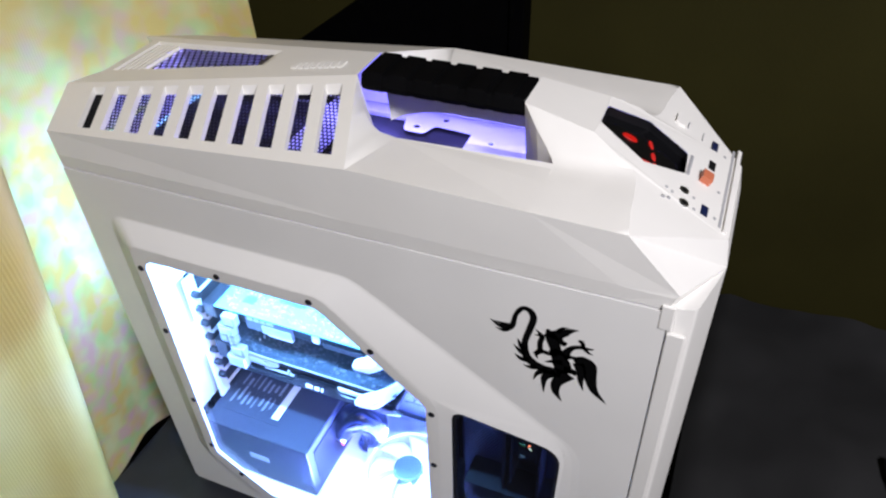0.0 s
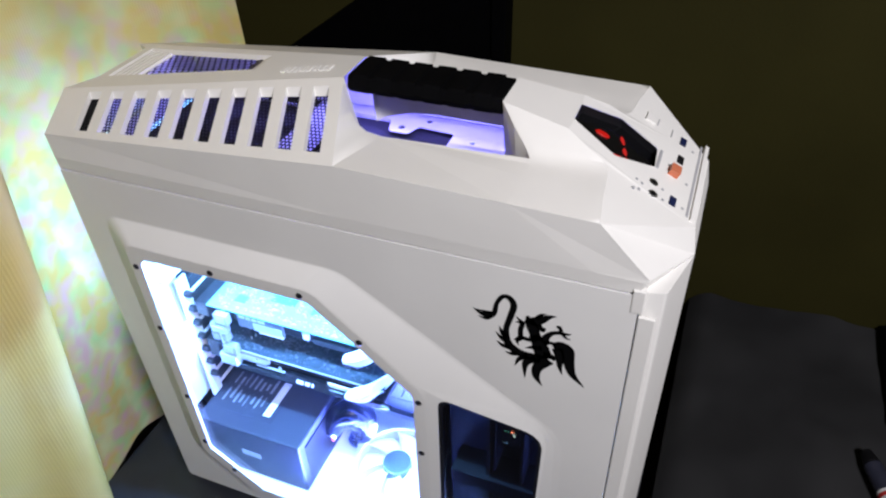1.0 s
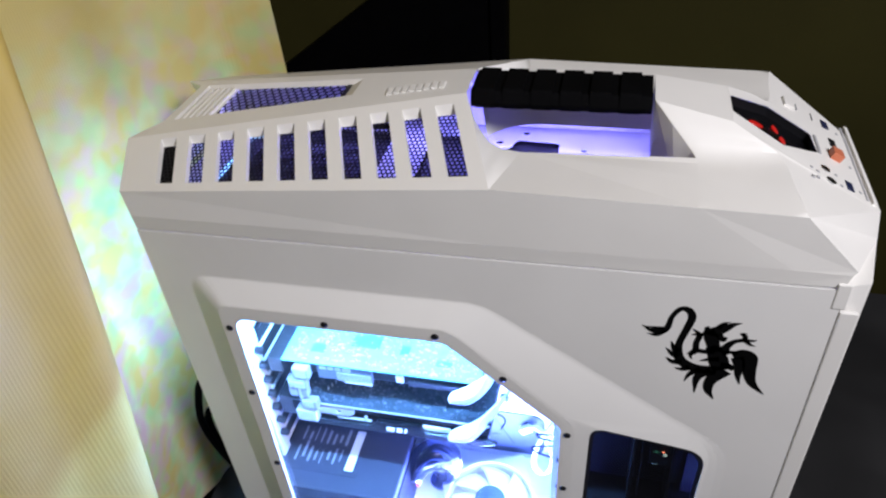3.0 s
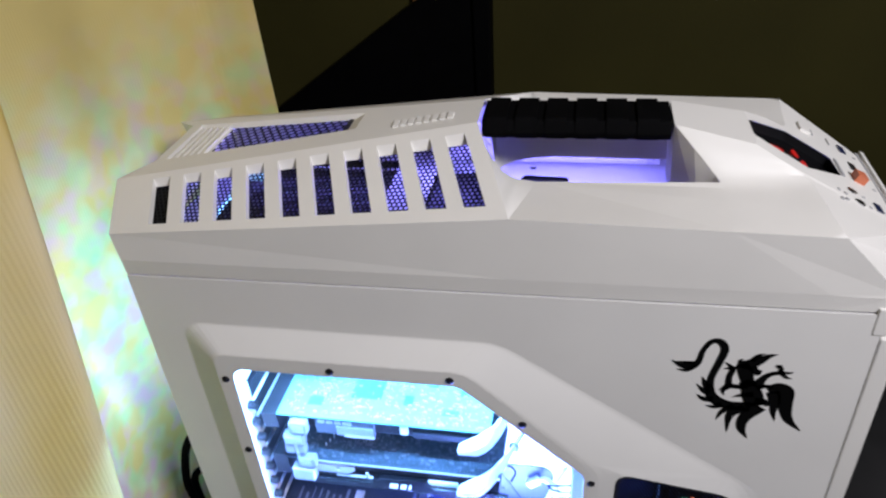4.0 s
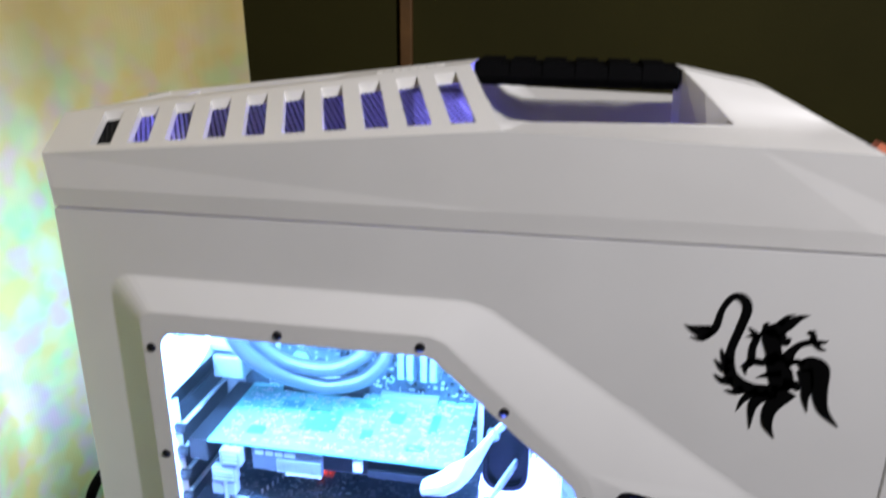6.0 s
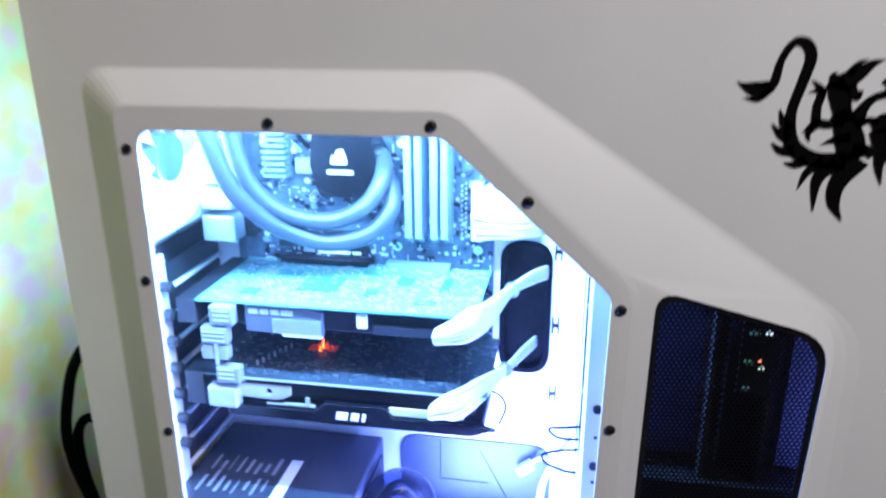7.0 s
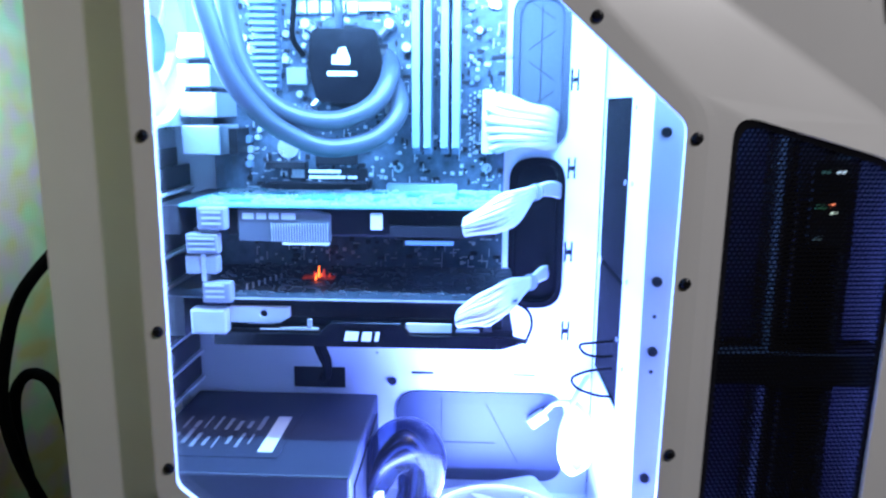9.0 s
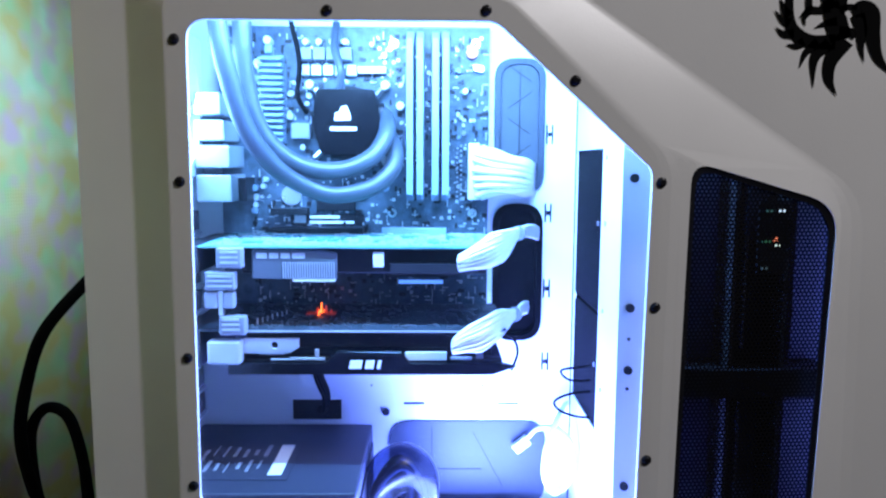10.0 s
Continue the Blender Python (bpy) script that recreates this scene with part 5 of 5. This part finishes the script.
def teardrop(label, pts, width):
    """A fan of thin sleeved wires, gathered by a tie before the grommet."""
    t = thing("card_power_cable", label, "cable")
    shape = (0.42, 0.70, 0.92, 0.85, 0.26, 0.34, 0.4)
    n = 56
    for k in range(n):
        a = 2 * math.pi * k * 0.381966
        rr = math.sqrt((k + 0.5) / n)
        q = []
        for p, sh in zip(pts, shape):
            s = width * sh * rr * rnd.uniform(0.90, 1.10)
            q.append((p[0] + 0.35 * s * math.cos(a), p[1] + 0.75 * s * math.cos(a), p[2] + s * math.sin(a)))
        part("wire", tube(q, 0.0016 * rnd.uniform(0.85, 1.15), 6, 5), SLEEVE, t, smooth=True)
    p, d = Vector(pts[4]), (Vector(pts[5]) - Vector(pts[3])).normalized()
    part("cable_tie", rod(p - d * 0.0012, p + d * 0.0012, 0.36 * width + 0.0016, n=14), GREYBLK, t, "grey cable tie")
    return t


teardrop("white sleeved power cable plugged into the upper card", [(0.234, 0.078, 0.255), (0.246, 0.079, 0.259), (0.258, 0.082, 0.263), (0.27, 0.095, 0.267), (0.286, 0.14, 0.272), (0.301, 0.175, 0.271), (0.314, 0.209, 0.265)], 0.0135)
teardrop("white sleeved power cable plugged into the lower card", [(0.23, 0.076, 0.19), (0.241, 0.077, 0.195), (0.253, 0.079, 0.199), (0.266, 0.09, 0.204), (0.283, 0.13, 0.204), (0.295, 0.17, 0.201), (0.304, 0.209, 0.194)], 0.0135)
bundle("main_power_cable", [(0.2555, 0.187, 0.3235), (0.268, 0.178, 0.3225), (0.283, 0.180, 0.321), (0.297, 0.190, 0.319), (0.308, 0.2086, 0.316)], 48, 0.0225, 0.0031, SLEEVE, "wide white sleeved main power cable", fan_out=-0.15)

CABLEBLK = shader("dark_cable_jacket", (0.012, 0.013, 0.018), 0.5, vary=0.2)
BAG = clear("dark_clear_film", 0.30, (0.30, 0.35, 0.50))


def supply_bundle():
    t = thing("supply_cable_bundle", "spare dark supply cables bagged in clear film", "cable")
    swell = lambda w: 0.45 + 0.62 * math.sin(math.pi * min(1, 0.12 + 0.80 * w))
    part("sleeve", tube([(0.1590, 0.125, 0.030), (0.171, 0.128, 0.058), (0.188, 0.136, 0.066), (0.199, 0.146, 0.048), (0.197, 0.146, 0.018), (0.186, 0.138, -0.004)], 0.0205, 22, 8, taper=swell), BAG, t, smooth=True)
    for k in range(6):
        c, q = 0.011 * math.cos(1.05 * k), 0.011 * math.sin(1.05 * k)
        part("wire", tube([(0.1588, 0.122 + 0.5 * q, 0.030 + 0.3 * c), (0.171, 0.128 + q, 0.056 + 0.7 * c), (0.188, 0.136 + q, 0.064 + c), (0.198 + 0.7 * c, 0.146 + q, 0.046), (0.196 + 0.7 * c, 0.146 + q, 0.018), (0.187, 0.138 + 0.5 * q, -0.004)], 0.0034, 8, 6), CABLEBLK, t, smooth=True)
    part("tag", boxes((0.1640, 0.1720, 0.1115, 0.1123, 0.030, 0.037)), LABEL, t, "small white tag")
    part("tag", boxes((0.1640, 0.1690, 0.1115, 0.1123, 0.022, 0.028)), shader("red_tag", (0.4, 0.05, 0.05), 0.5), t, "small red tag")


supply_bundle()
cab = thing("white_cable_loop", "looped white cable at the foot of the drive bays", "cable")
for k in range(7):
    a = 2 * math.pi * k / 7
    c, q = 0.0021 * math.cos(a), 0.0021 * math.sin(a)
    pts = [(0.304, 0.196, 0.068), (0.314, 0.188, 0.082), (0.329, 0.172, 0.087), (0.3395, 0.156, 0.074), (0.3375, 0.152, 0.046), (0.326, 0.152, 0.036), (0.3165, 0.154, 0.050), (0.318, 0.160, 0.074), (0.328, 0.172, 0.094), (0.340, 0.190, 0.106)]
    part("wire", tube([(x + c, y + q, z + 0.7 * (c - q)) for x, y, z in pts], 0.0015, 7, 6), SLEEVE, cab, smooth=True)
plug = part("connector", boxes((-0.0085, 0.0085, -0.004, 0.004, -0.005, 0.005)), SLEEVE, cab, "white connector", bevel=0.001)
plug.matrix_basis = pose(0.2995, 0.1985, 0.0625, 0, -38, 0)
for pts in ([(0.3465, 0.12, 0.162), (0.333, 0.118, 0.161), (0.322, 0.12, 0.158), (0.327, 0.12, 0.151), (0.338, 0.12, 0.149), (0.3465, 0.12, 0.150)], [(0.3465, 0.12, 0.140), (0.328, 0.118, 0.138), (0.317, 0.12, 0.131), (0.322, 0.12, 0.123), (0.336, 0.12, 0.118), (0.3465, 0.12, 0.117)], [(0.272, 0.115, 0.192), (0.2815, 0.118, 0.185), (0.285, 0.12, 0.173), (0.280, 0.12, 0.158)]):
    tagged(put("thin_wire", tube(pts, 0.0011, 7, 8), RUBBER, smooth=True), "thin black wire loop inside the case", "cable")
bundle("front_panel_wires", [(0.103, 0.19, 0.166), (0.108, 0.175, 0.140), (0.116, 0.175, 0.118), (0.112, 0.19, 0.100), (0.104, 0.2088, 0.094)], 7, 0.006, 0.0016, RUBBER, "small black wires running into the tray opening")


# navy tint stands for blue light on dark steel, NAVYLIT where it is brighter
NAVYLIT = shader("lit_strip_steel", (0.10, 0.09, 0.13), 0.5, vary=0.2)
NAVY = shader("blue_lit_dark_steel", (0.036, 0.042, 0.078), 0.55, vary=0.3, scale=60, bump=0.2)


def drives():
    for z, h in ((0.2085, 0.1345), (0.111, 0.0965)):
        t = thing("drive_tray", "black drive tray in the bay", "drive", "drives in the bays")
        part("tray_body", boxes((0.3535, 0.500, 0.096, 0.206, z, z + h)), BLACK, t, bevel=0.002)
        part("tray_front", boxes((0.3496, 0.3533, 0.094, 0.2065, z + 0.001, z + h - 0.001)), RUBBER, t, bevel=0.001)
        part("drive_screw", rod((0.3495, 0.118, z + h * 0.55), (0.3484, 0.118, z + h * 0.55), 0.002, n=10), STEEL, t)
    t = thing("bay_cage", "dark steel drive cage behind the side vent", "drive cage")
    part("cage_plate", boxes((0.371, 0.546, 0.060, 0.062, -0.0138, 0.33)), NAVY, t, "dark steel cage plate, tinted navy for blue light")
    for x in (0.425, 0.462):
        part("cage_post", boxes((x, x + 0.003, 0.030, 0.0598, -0.0138, 0.33)), DARKSTEEL, t)
    part("cage_shelf", boxes((0.385, 0.500, 0.024, 0.0598, 0.166, 0.186)), BLACK, t)
    # strips added to catch the front light as lit bands behind the vent
    part("cage_catch_strip", boxes((0.479, 0.500, 0.050, 0.0598, 0.188, 0.325), (0.477, 0.500, 0.050, 0.0598, 0.040, 0.164)), NAVYLIT, t, "paler steel strip added to catch the blue light")
    part("cage_catch_strip", boxes((0.4335, 0.4352, 0.030, 0.0598, 0.20, 0.322), (0.4335, 0.4352, 0.030, 0.0598, 0.05, 0.160)), NAVY, t)


drives()


def glint_board():
    t = thing("glint_board", "small dark board added to carry glowing glints behind the side vent", "circuit board")
    part("board", boxes((0.441, 0.461, 0.0275, 0.0290, 0.255, 0.306)), BLACK, t)
    part("board_arm", boxes((0.449, 0.453, 0.0291, 0.0598, 0.27, 0.276)), BLACK, t)
    # glowing boxes stand in for small glints; the board only carries them
    for x, z, w, c, k in ((0.4565, 0.2990, 0.0040, (0.6, 0.8, 1.0), 2.0), (0.4480, 0.2985, 0.0060, (0.2, 0.6, 0.6), 0.25), (0.4530, 0.2790, 0.0026, (1.0, 0.25, 0.12), 2.5), (0.4545, 0.2745, 0.0030, (0.7, 0.9, 0.8), 1.6), (0.4465, 0.2780, 0.0055, (0.1, 0.45, 0.25), 0.35), (0.4465, 0.2590, 0.0050, (0.3, 0.5, 0.6), 0.2)):
        part("lamp", boxes((x - w / 2, x + w / 2, 0.0262, 0.0274, z - 0.0011, z + 0.0011)), glow("glint_glow", c, k), t)


glint_board()


def led_strips():
    m = glow("led_white", (0.65, 0.82, 1.0), 6)
    for dims in ((0.055, 0.325, 0.028, 0.034, 0.470, 0.473), (0.172, 0.332, 0.028, 0.034, 0.004, 0.007)):
        t = thing("led_strip", "lit bluish white light strip inside the case", "light strip", "light strips")
        part("strip", boxes(dims), m, t)


led_strips()
# inner lip that closes the joint between the cover and the side panel
part("cover_lip", boxes((-0.018, 0.545, 0.0240, 0.0265, 0.470, 0.5195)), BLACK, CASE)


def radiator():
    t = thing("radiator", "black finned radiator under the top vents", "radiator")
    part("core", boxes((0.030, 0.345, 0.034, 0.206, 0.4800, 0.5040)), BLACK, t, bevel=0.001)
    for k in range(68):
        x = 0.034 + 0.0045 * k
        if x < 0.2:
            part("fin", boxes((x, x + 0.0008, 0.038, 0.203, 0.5040, 0.5058)), BLACK, t)
    part("end_tank", boxes((0.012, 0.0298, 0.052, 0.183, 0.4810, 0.5030)), BLACK, t, bevel=0.003)


radiator()
